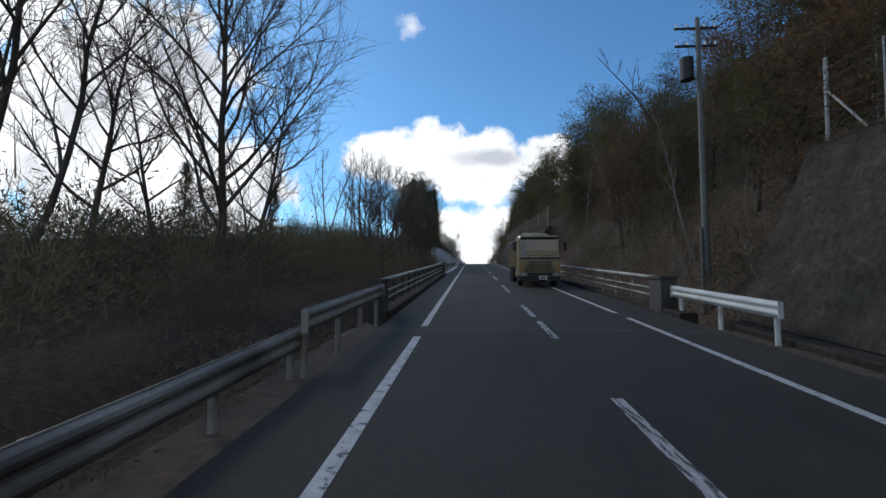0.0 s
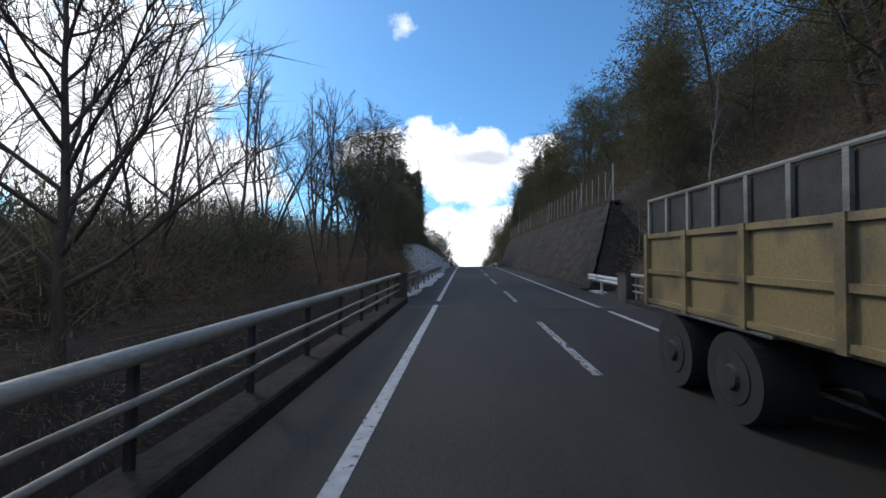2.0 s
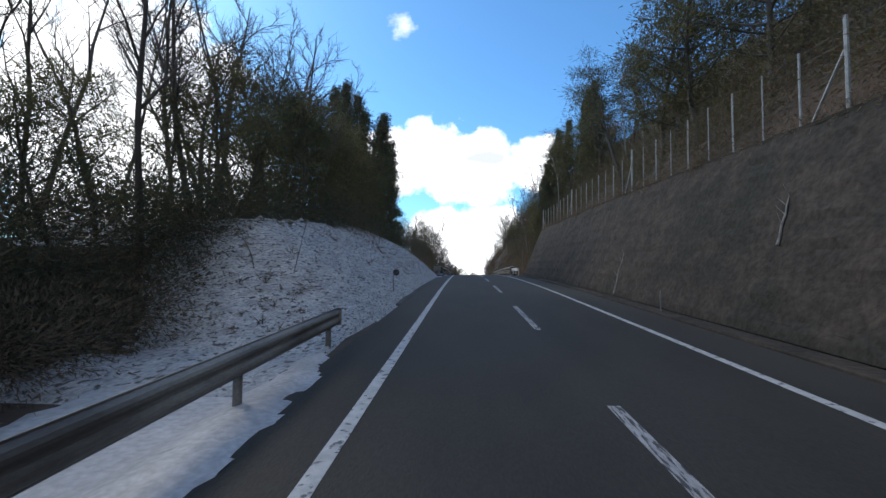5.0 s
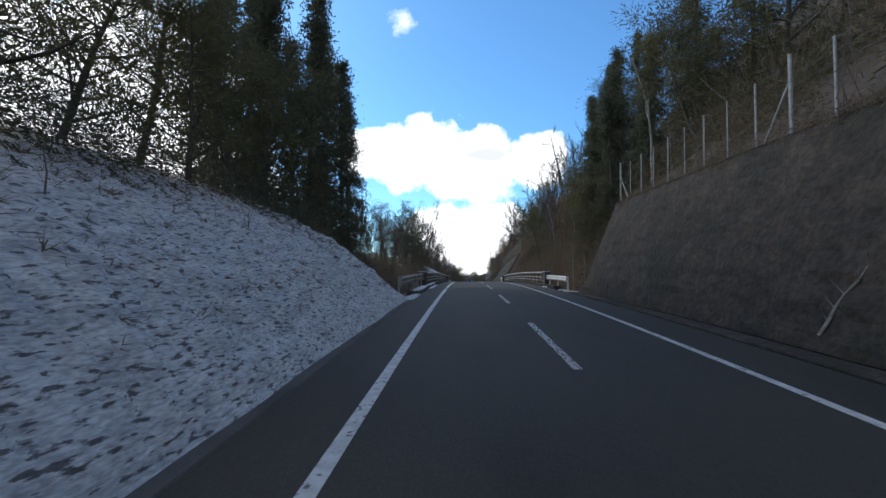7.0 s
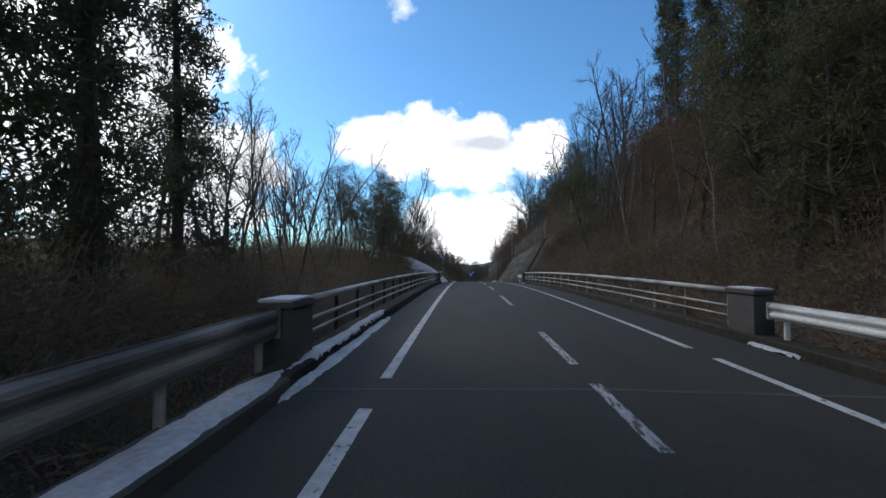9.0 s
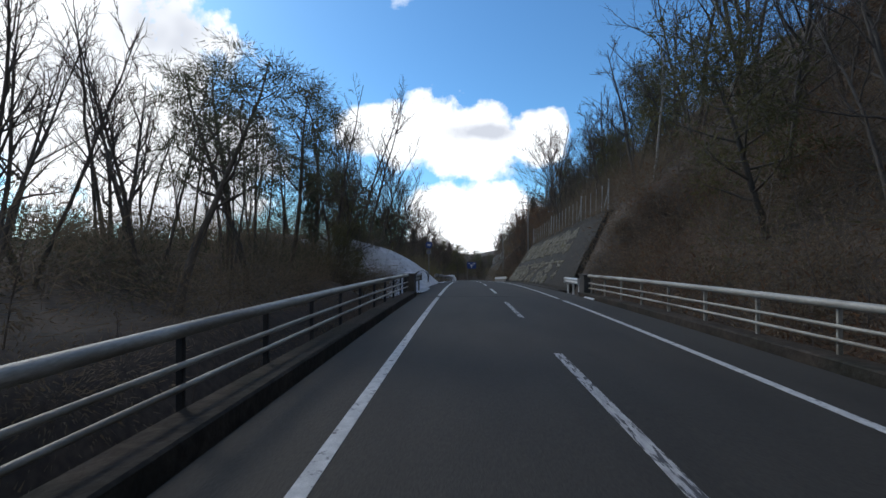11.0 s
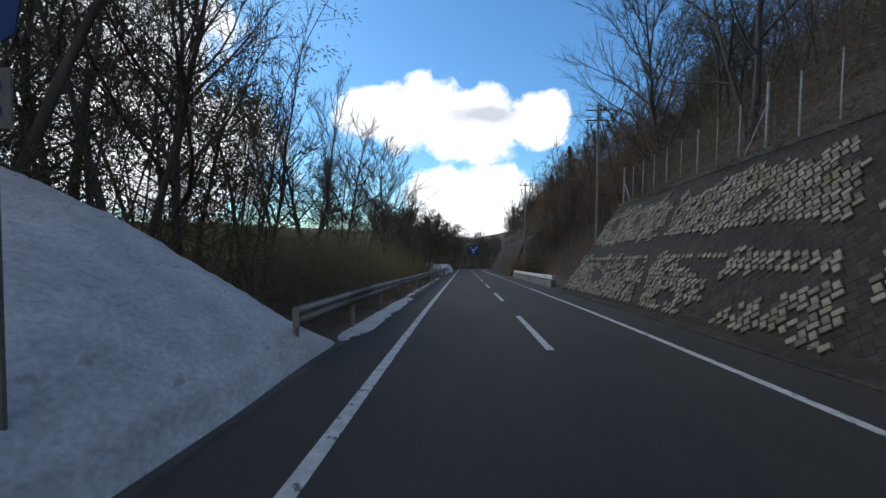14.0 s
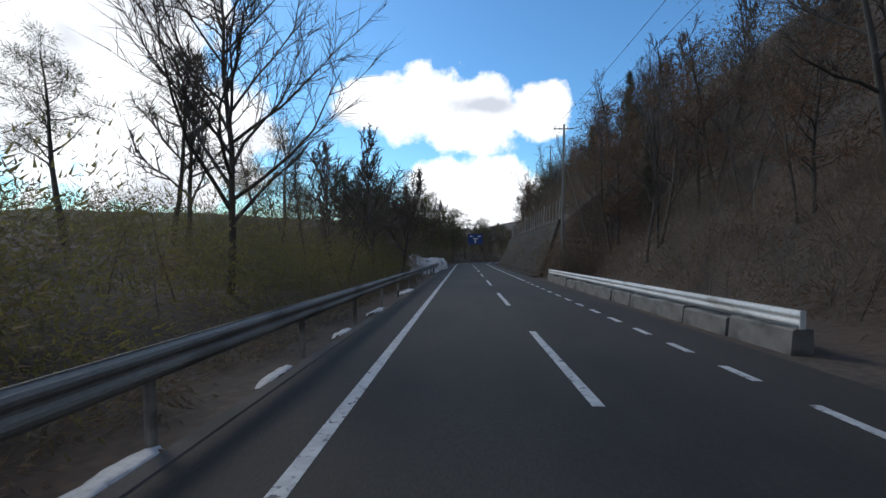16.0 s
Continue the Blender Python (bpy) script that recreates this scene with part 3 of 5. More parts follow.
def fence(y0, y1, x, z, gap, label, high=2.0):
    o = (x + C(y0), y0, S(y0) + z)
    g = base("rockfall_fence", o, label, "fence", "fences on the walls")
    n = round((y1 - y0) / gap)
    for k in range(n + 1):
        y = y0 + (y1 - y0) * k / n
        c = Vector((x + C(y), y, S(y) + z)) - Vector(o)
        big = k in (0, n) or k % 9 == 5
        tip = c + Vector((0.05, 0, high * (1.12 if big else 1.0)))
        p = part("post", rod(c + Vector((0, 0, -0.3)), tip, 0.052 if big else 0.034 if k % 2 else 0.022, n=6), "steel_pale", g)
        if big:
            d = 1.1 if k < n else -1.1
            part("brace", rod(c + Vector((0.02, d, 0)), c + Vector((0.03, 0.05, high * 0.72)), 0.03, n=6), "steel_pale", p)
    for k in range(7):
        h = 0.12 + (high - 0.2) * k / 6
        v, f = sweep(ring(x + 0.03, z + h, 0.006, 3), y0, y1, o, 4.0)
        piece("wire", v, f, "iron", g)
    return g


M["steel_pale"] = material("pale_galvanised_post", (0.42, 0.43, 0.43), 0.6, 0.1, other=(0.30, 0.30, 0.29), scale=5)


def bands_1(h, y, r):
    return "wall_face"


def bands_3(h, y, r):
    return "wet_block"


def bands_2(h, y, r):
    # dark level bands, slanting strips, near end and scattered blocks; pale elsewhere
    edge = 0.03 * math.sin(y * 1.3) + 0.02 * math.sin(y * 4.1) + 0.02 * r.random()
    if 0.385 < h + edge * 0.4 < 0.53 or h > 0.91 + edge:
        return "wet_block"
    for joint, wide in ((172.7, 0.30), (181.6, 0.36)):
        if abs((y - joint) - h * 3.3 + edge * 4) < wide:
            return "wet_block"
    if y < 163.0 + h * 2.6 + edge * 8 or r.random() < (0.17 if h < 0.34 else 0.05):
        return "wet_block"
    if h < 0.34 and noise.noise((y * 0.45, h * 7.0, 3.0)) > 0.02 + (0.18 if y > 182 else 0.0):
        return "wet_block"
    if h > 0.55 and noise.noise((y * 0.6, h * 5.0, 9.0)) > 0.38:
        return "wet_block"
    return "block"


wall_defs = [(1, *WALLS[0], ("wall_face",), bands_1, "tall dark weathered block retaining wall leaning into the hillside"),
             (2, *WALLS[1], ("block", "wet_block"), bands_2, "pale diagonal-block retaining wall with dark wet bands", 0.262),
             (3, *WALLS[2], ("wet_block",), bands_3, "dark block retaining wall at the bend", 0.6),
             (4, *WALLS[3], ("wall_face",), bands_1, "dark block retaining wall before the first bridge", 0.5)]
built_walls = [wall(*d) for d in wall_defs]
for (y0, y1, foot, head, high), rake, (g, _) in zip(WALLS[:1], RAKE, built_walls):
    front = [(foot, 0, -0.4), (foot + 5.5, 0.2, -0.4), (foot + 6.3, rake - 0.2, high - 0.5), (head, rake, high)]
    front = [(x - foot, y, z) for x, y, z in front]
    back = [(x + 0.05, y + 0.4, z) for x, y, z in front]
    piece("return_wall", front + back, [(0, 1, 2, 3), (7, 6, 5, 4), (0, 4, 5, 1), (1, 5, 6, 2), (2, 6, 7, 3), (3, 7, 4, 0)], "wall_face", g, "dark damp concrete return wall")
fence(50.3, 108.2, 7.15, 5.15, 1.4, "pale steel posts and wires on the retaining wall")
fence(-28.0, 11.6, 7.55, 4.75, 1.6, "pale steel posts and wires on the first retaining wall")
fence(160.7, 192.6, 8.25, 5.35, 1.4, "pale steel posts and wires on the retaining wall")
fence(229.8, 299.0, 7.45, 5.15, 1.6, "pale steel posts and wires on the far retaining wall")


# ---- snow banks ----
def bank(name, y0, y1, foot, shape, mat, label, rough):
    """A heap of snow on an earth slope: shape(s, y) is its height s metres from its foot."""
    ss = np.concatenate([[-0.25, -0.05], np.linspace(0.1, 10.5, 54)])
    ys = np.arange(y0, y1 + 0.01, 0.14)
    SS, Y = np.meshgrid(ss, ys)
    z = shape(np.maximum(SS, 0), Y) + np.where(SS < 0, -0.3, 0)
    z = z + rough * (wobble(SS, Y, 0.32) * 0.5 + wobble(SS + 3, Y, 0.13) * 0.35 + rng.normal(0, 0.35, SS.shape)) * np.clip(z, 0, 1)
    V = np.stack([-foot - SS + 0.10 * wobble(Y, SS * 0, 1.5), Y, z + SV(Y)], -1).reshape(-1, 3)
    i = np.arange(V.shape[0]).reshape(SS.shape)
    F = np.stack([i[:-1, :-1], i[1:, :-1], i[1:, 1:], i[:-1, 1:]], -1).reshape(-1, 4)
    ob = piece(name, V.tolist(), F.tolist(), mat, smooth=True)
    return tagged(ob, label, "snow bank", kind="structure")


def mound(k):
    """The snow surface of bank k as a function of the distance from its foot and of y."""
    _, first, last, profile = MOUNDS[k]

    def shape(s, y):
        ends = smooth01((y - first[0]) / first[1]) * (1 - smooth01((y - last[0]) / last[1]))
        return rise(s, profile, y) * ends - (0.05 + (0.08 + 0.72 * (y > 168) * k) * (1 - ends) ** 3 + 0.10 * wobble(s, y, 0.7)) * (1 - ends) - 0.9 * smooth01((s - 7.5) / 2) * (k == 1) - 0.7 * (1 - smooth01((y - first[0] + 4.3) / 2.2)) - 0.8 * smooth01((y - last[0] - 2.0) / 2.0)
    return shape


shape_1, shape_2 = mound(0), mound(1)
bank("snow_bank", 64.0, 105.6, 4.40, shape_1, "rough_snow", "thin broken snow over a steep earth bank beside the road", 0.13)

def tufts(name, spots, shape, foot, seed, label, leaf=0.05, count=16, mat="brush"):
    """Dry grass that pokes through the snow of a bank."""
    r = np.random.default_rng(seed)
    pts = []
    for s, y, k in spots:
        z = float(shape(np.array(s), np.array(y))) + S(y)
        pts.append(np.array([-foot - s, y, z + 0.01]) + r.normal(0, 1, (int(count * k), 3)) * np.array([0.07, 0.11, 0.035]) * k)
    V, F = TUFT(np.concatenate(pts), leaf, seed, 4.5, 0.0, 0.13)
    return tagged(piece(name, V.tolist(), F.tolist(), mat), label, "grass", kind="stuff")


bank("snow_bank", 154.9, 175.6, 4.36, shape_2, "grey_snow", "smooth heap of dirty grey snow beside the road", 0.05)


def patch(y0, y1, x, w, label="ragged strip of old snow along the road edge", high=0.035, rag=1.0, lift=0.0):
    """An uneven sheet of snow with a ragged outline and holes."""
    step = 0.10 if w < 0.6 else 0.22
    n, m = max(8, int((y1 - y0) / step)), 16
    verts, faces, keep = [], [], []
    for k in range(n + 1):
        y = y0 + (y1 - y0) * k / n
        e = min(1.0, 2.2 * math.sin(math.pi * k / n))
        for j in range(m + 1):
            d = (2 * j / m - 1)
            q = e - abs(d) ** 1.5 * 1.1 + rag * (0.75 * noise.noise((y * 0.9, x + d * w * 1.5, 1)) + 0.55 * noise.noise((y * 3.1, d * w * 5, 7)) + 0.45 * noise.noise((y * 8.3, d * w * 14, 4)))
            z = high * max(0.0, min(1.0, q * 1.4)) * (1 + 0.25 * noise.noise((y * 4, d * 3, 2))) - (0.05 if q < 0 else 0.0)
            across = x + d * w * 1.25
            verts.append((across + C(y), y, S(y) + (lift if lift else crown(across) if abs(across) < 4.2 else ground_level(across, y)) + z))
            keep.append(q)
    for k in range(n):
        for j in range(m):
            f = (k * (m + 1) + j, k * (m + 1) + j + 1, (k + 1) * (m + 1) + j + 1, (k + 1) * (m + 1) + j)
            if sum(keep[i] > 0 for i in f) >= 2:
                faces.append(f)
    return tagged(piece("snow_patch", verts, faces, "grey_snow" if high < 0.2 else "snow", smooth=True), label, "snow", "snow patches", "structure")


def ground_level(x, y):
    ramp = min(1.0, max(0.0, (abs(x) - 4.15) / 0.75))
    return max(float(ground_height(x, y)) + 0.02, -0.04 - 0.16 * ramp * ramp)


for a, b, x, w in ((48.0, 58, -4.55, 0.50), (57, 68, -4.6, 0.62),  (43.5, 47, -4.6, 0.35), (103.2, 107.4, -4.55, 0.35), (112.6, 120.6, -4.14, 0.11), (110.4, 114.4, 5.0, 0.42),
                   (115.2, 116.8, 4.4, 0.18), (155, 161, -4.35, 0.28), (174.5, 186.0, -4.36, 0.32), (187, 189, -4.5, 0.16), (191.5, 192.6, -4.6, 0.18), (194.5, 195.6, -4.5, 0.12), (198.2, 199.4, -4.5, 0.14),
                   (202, 203.4, -4.5, 0.2), (153, 155.0, 4.9, 0.25), (45.6, 47.4, 4.9, 0.35), (209, 212, -4.6, 0.3), (150.5, 152.2, 4.35, 0.2)):
    patch(a, b, x, w)
patch(56.5, 69.0, -5.8, 1.15, "broad sheet of snow at the foot of the bank", 0.04, 0.35)
patch(106.75, 113.4, -4.50, 0.23, "flat strip of snow along the top of the kerb", 0.05, 0.3, 0.11)
patch(113.4, 121.0, -4.42, 0.13, "thin strip of snow along the top of the bridge kerb", 0.04, 0.8, 0.11)
for y, x, s in ((236, -5.9, 1.1), (239, -6.3, 1.5), (243, -5.8, 1.2), (247, -5.7, 1.35)):
    patch(y - 2.0 * s, y + 2.0 * s, x, 1.1 * s, "ploughed heap of snow behind the guardrail", 1.0 * s)


# ---- plants ----
def tube(path, radii, n, verts, faces):
    k0 = len(verts)
    up = Vector((0.31, 0.17, 0.93))
    for i, p in enumerate(path):
        d = (path[min(i + 1, len(path) - 1)] - path[max(i - 1, 0)]).normalized()
        a = d.cross(up)
        a = (a if a.length > 0.05 else d.cross(Vector((1, 0, 0)))).normalized()
        c = d.cross(a)
        for j in range(n):
            w = 2 * math.pi * j / n
            verts.append(p + (a * math.cos(w) + c * math.sin(w)) * radii[i])
    for i in range(len(path) - 1):
        for j in range(n):
            q = k0 + i * n
            faces.append((q + j, q + (j + 1) % n, q + n + (j + 1) % n, q + n + j))


def limb(start, direction, length, r, bend, rnd, parts=4, jitter=0.12):
    """A crooked tapering path that curves upwards (bend > 0) or droops."""
    path, radii, p, d = [start.copy()], [r], start.copy(), direction.normalized()
    for i in range(parts):
        d = (d + Vector((rnd.gauss(0, jitter), rnd.gauss(0, jitter), rnd.gauss(0, jitter) + bend / parts))).normalized()
        p = p + d * length / parts
        path.append(p.copy())
        radii.append(r * (1 - 0.85 * (i + 1) / parts))
    return path, radii, d


def along(path, radii, f):
    k = min(int(f * (len(path) - 1)), len(path) - 2)
    g = f * (len(path) - 1) - k
    return path[k].lerp(path[k + 1], g), radii[k] + (radii[k + 1] - radii[k]) * g, (path[k + 1] - path[k]).normalized()


def spike(p, way, length, r, verts, faces):
    """A thin pointed twig."""
    k = len(verts)
    a = way.cross(Vector((0.3, 0.9, 0.2))).normalized() * r
    c = way.cross(a).normalized() * r
    verts += [p + a, p - a * 0.5 + c * 0.87, p - a * 0.5 - c * 0.87, p + way * length]
    faces += [(k, k + 1, k + 3), (k + 1, k + 2, k + 3), (k + 2, k, k + 3)]


def bare_tree(seed, high, low=0.3, angle=50, reach=0.42, boughs=13, subs=6, twigs=5, lean=0.05, forks=1, thick=0.017, bend=0.5, fat=0.010):
    rnd = random.Random(seed)
    tv, tf, cv_, cf = [], [], [], []
    stems = []
    for k in range(forks):
        a = 2 * math.pi * k / forks + rnd.random()
        d = Vector((math.cos(a) * (lean if forks == 1 else 0.28), math.sin(a) * (lean if forks == 1 else 0.28), 1))
        stems.append(limb(Vector((0, 0, -0.5)) + d * 0.05, d, high * (1 - 0.12 * k), high * thick * (1 if k == 0 else 0.8), 0.1, rnd, 9, 0.06))
    az = rnd.random() * 6
    for path, radii, _ in stems:
        tube(path, radii, 8, tv, tf)
        n = boughs // forks
        for k in range(n):
            f = low + (0.96 - low) * (k + rnd.random() * 0.7) / n
            p, r, d = along(path, radii, f)
            az += 2.4 + rnd.gauss(0, 0.3)
            e = radians(angle + rnd.gauss(0, 8) + 22 * f)
            way = Vector((math.cos(az) * math.cos(e), math.sin(az) * math.cos(e), math.sin(e)))
            ln = high * reach * (1.05 - 0.75 * f) * rnd.uniform(0.75, 1.2)
            bp, br, _ = limb(p, way, ln, r * 0.62 + 0.006, bend, rnd, 5, 0.13)
            tube(bp, br, 5, tv, tf)
            for j in range(subs):
                q, r2, d2 = along(bp, br, 0.22 + 0.74 * (j + rnd.random()) / subs)
                way = (d2 + Vector((rnd.gauss(0, 0.6), rnd.gauss(0, 0.6), rnd.gauss(0.15, 0.4)))).normalized()
                sp, sr, _ = limb(q, way, ln * rnd.uniform(0.28, 0.5), max(r2 * 0.6, 1.6 * fat), 0.35, rnd, 3, 0.16)
                tube(sp, sr, 3, cv_, cf)
                for i in range(twigs):
                    q3, r3, d3 = along(sp, sr, 0.2 + 0.8 * (i + rnd.random()) / twigs * 0.97)
                    way = (d3 + Vector((rnd.gauss(0, 0.6), rnd.gauss(0, 0.6), rnd.gauss(0.1, 0.4)))).normalized()
                    spike(q3, way, ln * rnd.uniform(0.12, 0.30), max(r3 * 0.7, fat), cv_, cf)
    return (tv, tf), (cv_, cf)


def leaf_mesh(centres, size, seed, long=2.4, droop=0.0, wide=0.29):
    """Small pointed leaves at the centres, turned at random."""
    r = np.random.default_rng(seed)
    n = len(centres)
    a = r.normal(size=(n, 3))
    a[:, 2] -= droop
    a /= np.linalg.norm(a, axis=1, keepdims=True)
    b_ = np.cross(a, r.normal(size=(n, 3)))
    b_ /= np.linalg.norm(b_, axis=1, keepdims=True) + 1e-9
    s = size * r.uniform(0.6, 1.4, (n, 1))
    c = np.asarray(centres)
    v = np.stack([c - a * s * long / 2 - b_ * s * wide, c - a * s * long / 2 + b_ * s * wide, c + a * s * long / 2], 1).reshape(-1, 3)
    f = np.arange(3 * n).reshape(-1, 3)
    return v, f


def cedar_parts(seed, high, wide, count=10500):
    r = np.random.default_rng(seed)
    rnd = random.Random(seed)
    tv, tf = [], []
    path, radii, _ = limb(Vector((0, 0, -0.5)), Vector((rnd.gauss(0, 0.02), rnd.gauss(0, 0.02), 1)), high, high * 0.013, 0.05, rnd, 8, 0.015)
    tube(path, radii, 8, tv, tf)
    pts = []
    n = 120
    for k in range(n):
        h = 0.10 + 0.89 * ((k + r.random()) / n) ** 0.9
        az = r.random() * 2 * math.pi
        reach = wide * (1.02 - h) ** 0.62 * r.uniform(0.55, 1.12)
        p = np.array([*along(path, radii, min(h, 0.99))[0]])
        m = int(count / n)
        s = r.random(m) ** 0.6
        c = p + np.stack([np.cos(az) * s * reach, np.sin(az) * s * reach, (0.10 * s - 0.28 * s * s) * reach], 1)
        c += r.normal(0, 0.24 * (0.4 + wide / 4), (m, 3)) * np.array([1, 1, 0.8])
        pts.append(c)
    return (tv, tf), leaf_mesh(np.concatenate(pts), 0.13, seed, 2.2, 0.4, 0.34)


def evergreen_parts(seed, high, wide, clumps=26, count=115, low=0.22, size=0.125, flat_=0.6, long=2.4):
    rnd, r = random.Random(seed), np.random.default_rng(seed)
    tv, tf, pts = [], [], []
    path, radii, _ = limb(Vector((0, 0, -0.5)), Vector((rnd.gauss(0, 0.06), rnd.gauss(0, 0.06), 1)), high, high * 0.016, 0.1, rnd, 7, 0.07)
    tube(path, radii, 7, tv, tf)
    for k in range(clumps):
        f = low + (0.99 - low) * (k + rnd.random()) / clumps
        p, rad, _ = along(path, radii, min(f, 0.99))
        az = k * 2.4 + rnd.random()
        e = rnd.uniform(0.1, 0.7)
        ln = wide * (1.15 - 0.8 * abs(f - 0.45)) * rnd.uniform(0.45, 1.05)
        bp, br, _ = limb(p, Vector((math.cos(az), math.sin(az), e)), ln, rad * 0.5 + 0.008, 0.3, rnd, 4, 0.15)
        tube(bp, br, 4, tv, tf)
        for q in (0.6, 1.0):
            c = np.array([*along(bp, br, min(q, 0.99))[0]])
            m = int(count * (0.4 if q < 1 else 0.6))
            d = r.normal(0, 1, (m, 3)) * np.array([0.34, 0.34, 0.34 * flat_]) * (0.5 + 0.35 * wide)
            pts.append(c + d)
    return (tv, tf), leaf_mesh(np.concatenate(pts), size, seed, long)


def tree(name, parts, bark, leaf, label):
    g = base(name, (0, 0, -500), label, "tree", "roadside trees")
    (tv, tf), (cv_, cf) = parts
    piece("trunk", tv, tf, bark, g, smooth=True)
    piece("crown", cv_, cf if isinstance(cf, list) else cf.tolist(), leaf, g)
    return g


BARE = "bare grey-brown deciduous tree without leaves on the bank"
SPREAD = [tree("bare_tree", bare_tree(11, 14, 0.16, 42, 0.60, 24, 10, 14, 0.03, bend=0.46, thick=0.0125, fat=0.011), "bark", "twig", "large spreading bare tree with a broad fan of fine twigs"),
          tree("bare_tree", bare_tree(12, 12, 0.25, 34, 0.50, 15, 8, 10, 0.25, bend=0.25, thick=0.0125), "bark", "twig", "leaning bare tree with wide crooked limbs"),
          tree("bare_tree", bare_tree(13, 9, 0.24, 30, 0.56, 24, 9, 11, 0.04, bend=0.42, thick=0.012), "bark", "twig", "small bare tree with straight spreading branches"),
          tree("bare_tree", bare_tree(14, 10, 0.28, 36, 0.46, 16, 7, 8, 0.08, forks=2, bend=0.35, thick=0.0125), "bark", "twig", "bare tree with a rounded crown of fine twigs")]
SLIM = [tree("bare_tree", bare_tree(20 + k, 12, 0.36, 46, 0.32, 12, 5, 6, 0.12, forks=1 + k % 2, thick=0.0088), "bark", "twig", BARE) for k in range(4)]
LEAN = [tree("bare_tree", bare_tree(35 + k, 13, 0.28, 48, 0.38, 15, 7, 10, 0.30, thick=0.0078), "bark", "twig", "slender bare tree leaning over the valley side") for k in range(2)]
PALE = [tree("bare_tree", bare_tree(30 + k, 11, 0.45, 58, 0.26, 9, 5, 6, 0.25, thick=0.0085), "pale_bark", "twig", "thin pale-barked bare tree leaning on the hillside") for k in range(2)]
STOUT = [tree("bare_tree", bare_tree(90 + k, 10, 0.26, 40, 0.44, 15, 6, 8, 0.08, forks=1 + k % 2, bend=0.35, thick=0.015, fat=0.034), "bark", "twig", "bare tree with a dense dark crown of twigs") for k in range(3)]
CEDAR = [tree("cedar_tree", cedar_parts(40 + k, 19, 2.9), "bark", "cedar", "tall dark cedar with dense drooping needles") for k in range(3)]
PINE = [tree("pine_tree", evergreen_parts(50 + k, 10, 2.2, 18, 300, 0.40, 0.046, 0.45, 5.5), "bark", "cedar", "dark pine with flat layered needle clumps") for k in range(2)]
GREEN = [tree("evergreen_tree", evergreen_parts(60 + k, 8.5, 2.6, 26, 250, 0.22, 0.086), "bark", "evergreen", "dense dark evergreen tree on the slope") for k in range(3)]
RUSSET = [tree("russet_tree", evergreen_parts(70 + k, 7.5, 2.4, 24, 190, 0.25, 0.076), "bark", "russet", "small tree holding dry russet leaves on the hillside") for k in range(2)]


def clump_parts(seed, high, count=7):
    """Many thin leaning stems with light leaf clouds along their upper halves."""
    rnd, r = random.Random(seed), np.random.default_rng(seed)
    tv, tf, pts = [], [], []
    for k in range(count):
        a = rnd.random() * 6.28
        foot = Vector((math.cos(a), math.sin(a), 0)) * rnd.uniform(0.1, 1.1) + Vector((0, 0, -0.4))
        way = Vector((0.20 + rnd.gauss(0, 0.12), rnd.gauss(0, 0.14), 1))
        path, radii, _ = limb(foot, way, high * rnd.uniform(0.7, 1.08), 0.034, -0.12, rnd, 8, 0.03)
        radii = [max(q, 0.012) for q in radii]
        tube(path, radii, 5, tv, tf)
        for j in range(9):
            p, q, d = along(path, radii, 0.38 + 0.60 * (j + rnd.random()) / 9.2)
            bp, br, _ = limb(p, Vector((rnd.gauss(0, 1), rnd.gauss(0, 1), 0.5)), rnd.uniform(0.5, 1.1), 0.012, -0.3, rnd, 3, 0.1)
            tube(bp, br, 3, tv, tf)
            c = np.array([*bp[2]])
            m = int(rnd.uniform(12, 44))
            pts.append(c + r.normal(0, 1, (m, 3)) * np.array([0.36, 0.36, 0.26]))
    return (tv, tf), leaf_mesh(np.concatenate(pts), 0.066, seed, 2.6, 0.5)


BAMBOO = [tree("bamboo_clump", clump_parts(80 + k, 11), "bark", "bamboo_leaf", "clump of thin leaning bamboo stems with pale green leaves") for k in range(2)]
plant_rng = random.Random(77)
used = set()


def plant(kinds, x, y, high=None, turn=None, sink=0.1):
    proto = kinds[plant_rng.randrange(len(kinds))] if isinstance(kinds, list) else kinds
    natural = {"bare": 12, "ceda": 19, "pine": 10, "ever": 8.5, "russ": 7.5, "bamb": 11}[proto.name[:4]]
    if proto in STOUT:
        natural = 10
    if proto in LEAN:
        natural = 13
    if proto in SPREAD:
        natural = (14, 12, 9, 10)[SPREAD.index(proto)]
    k = (high or natural * plant_rng.uniform(0.8, 1.15)) / natural
    px, py, pz = ground_at(x, y)
    m = Matrix.LocRotScale((px, py, pz - sink), Euler((plant_rng.gauss(0, 0.03), plant_rng.gauss(0, 0.03), plant_rng.random() * 6.28 if turn is None else turn)), None)
    if proto not in used:
        used.add(proto)
        ob = proto
    else:
        ob = copy_thing(proto, m)
    ob.matrix_basis = m @ Matrix.Diagonal((k, k, k, 1))
    return ob


# left bank, along the way
plant(SPREAD[0], -13.6, 19.5, 17.0), plant(SPREAD[1], -15.6, 26.0, 14.0, 1.0), plant(LEAN[0], -14.2, 10.6, 14.0, 0.2), plant(LEAN[1], -15.0, 9.2, 14.5, 0.0), plant(SPREAD[1], -16.5, 15.5, 12.0, 2.0), plant(SPREAD[0], -17, 4.0, 14.0)
plant(SPREAD[3], -16, 27, 9.0), plant(SPREAD[2], -8.2, 30.4, 8.4, 0.4), plant(SPREAD[1], -15, 17, 9), plant(SPREAD[3], -11.0, 35.5, 8.0)
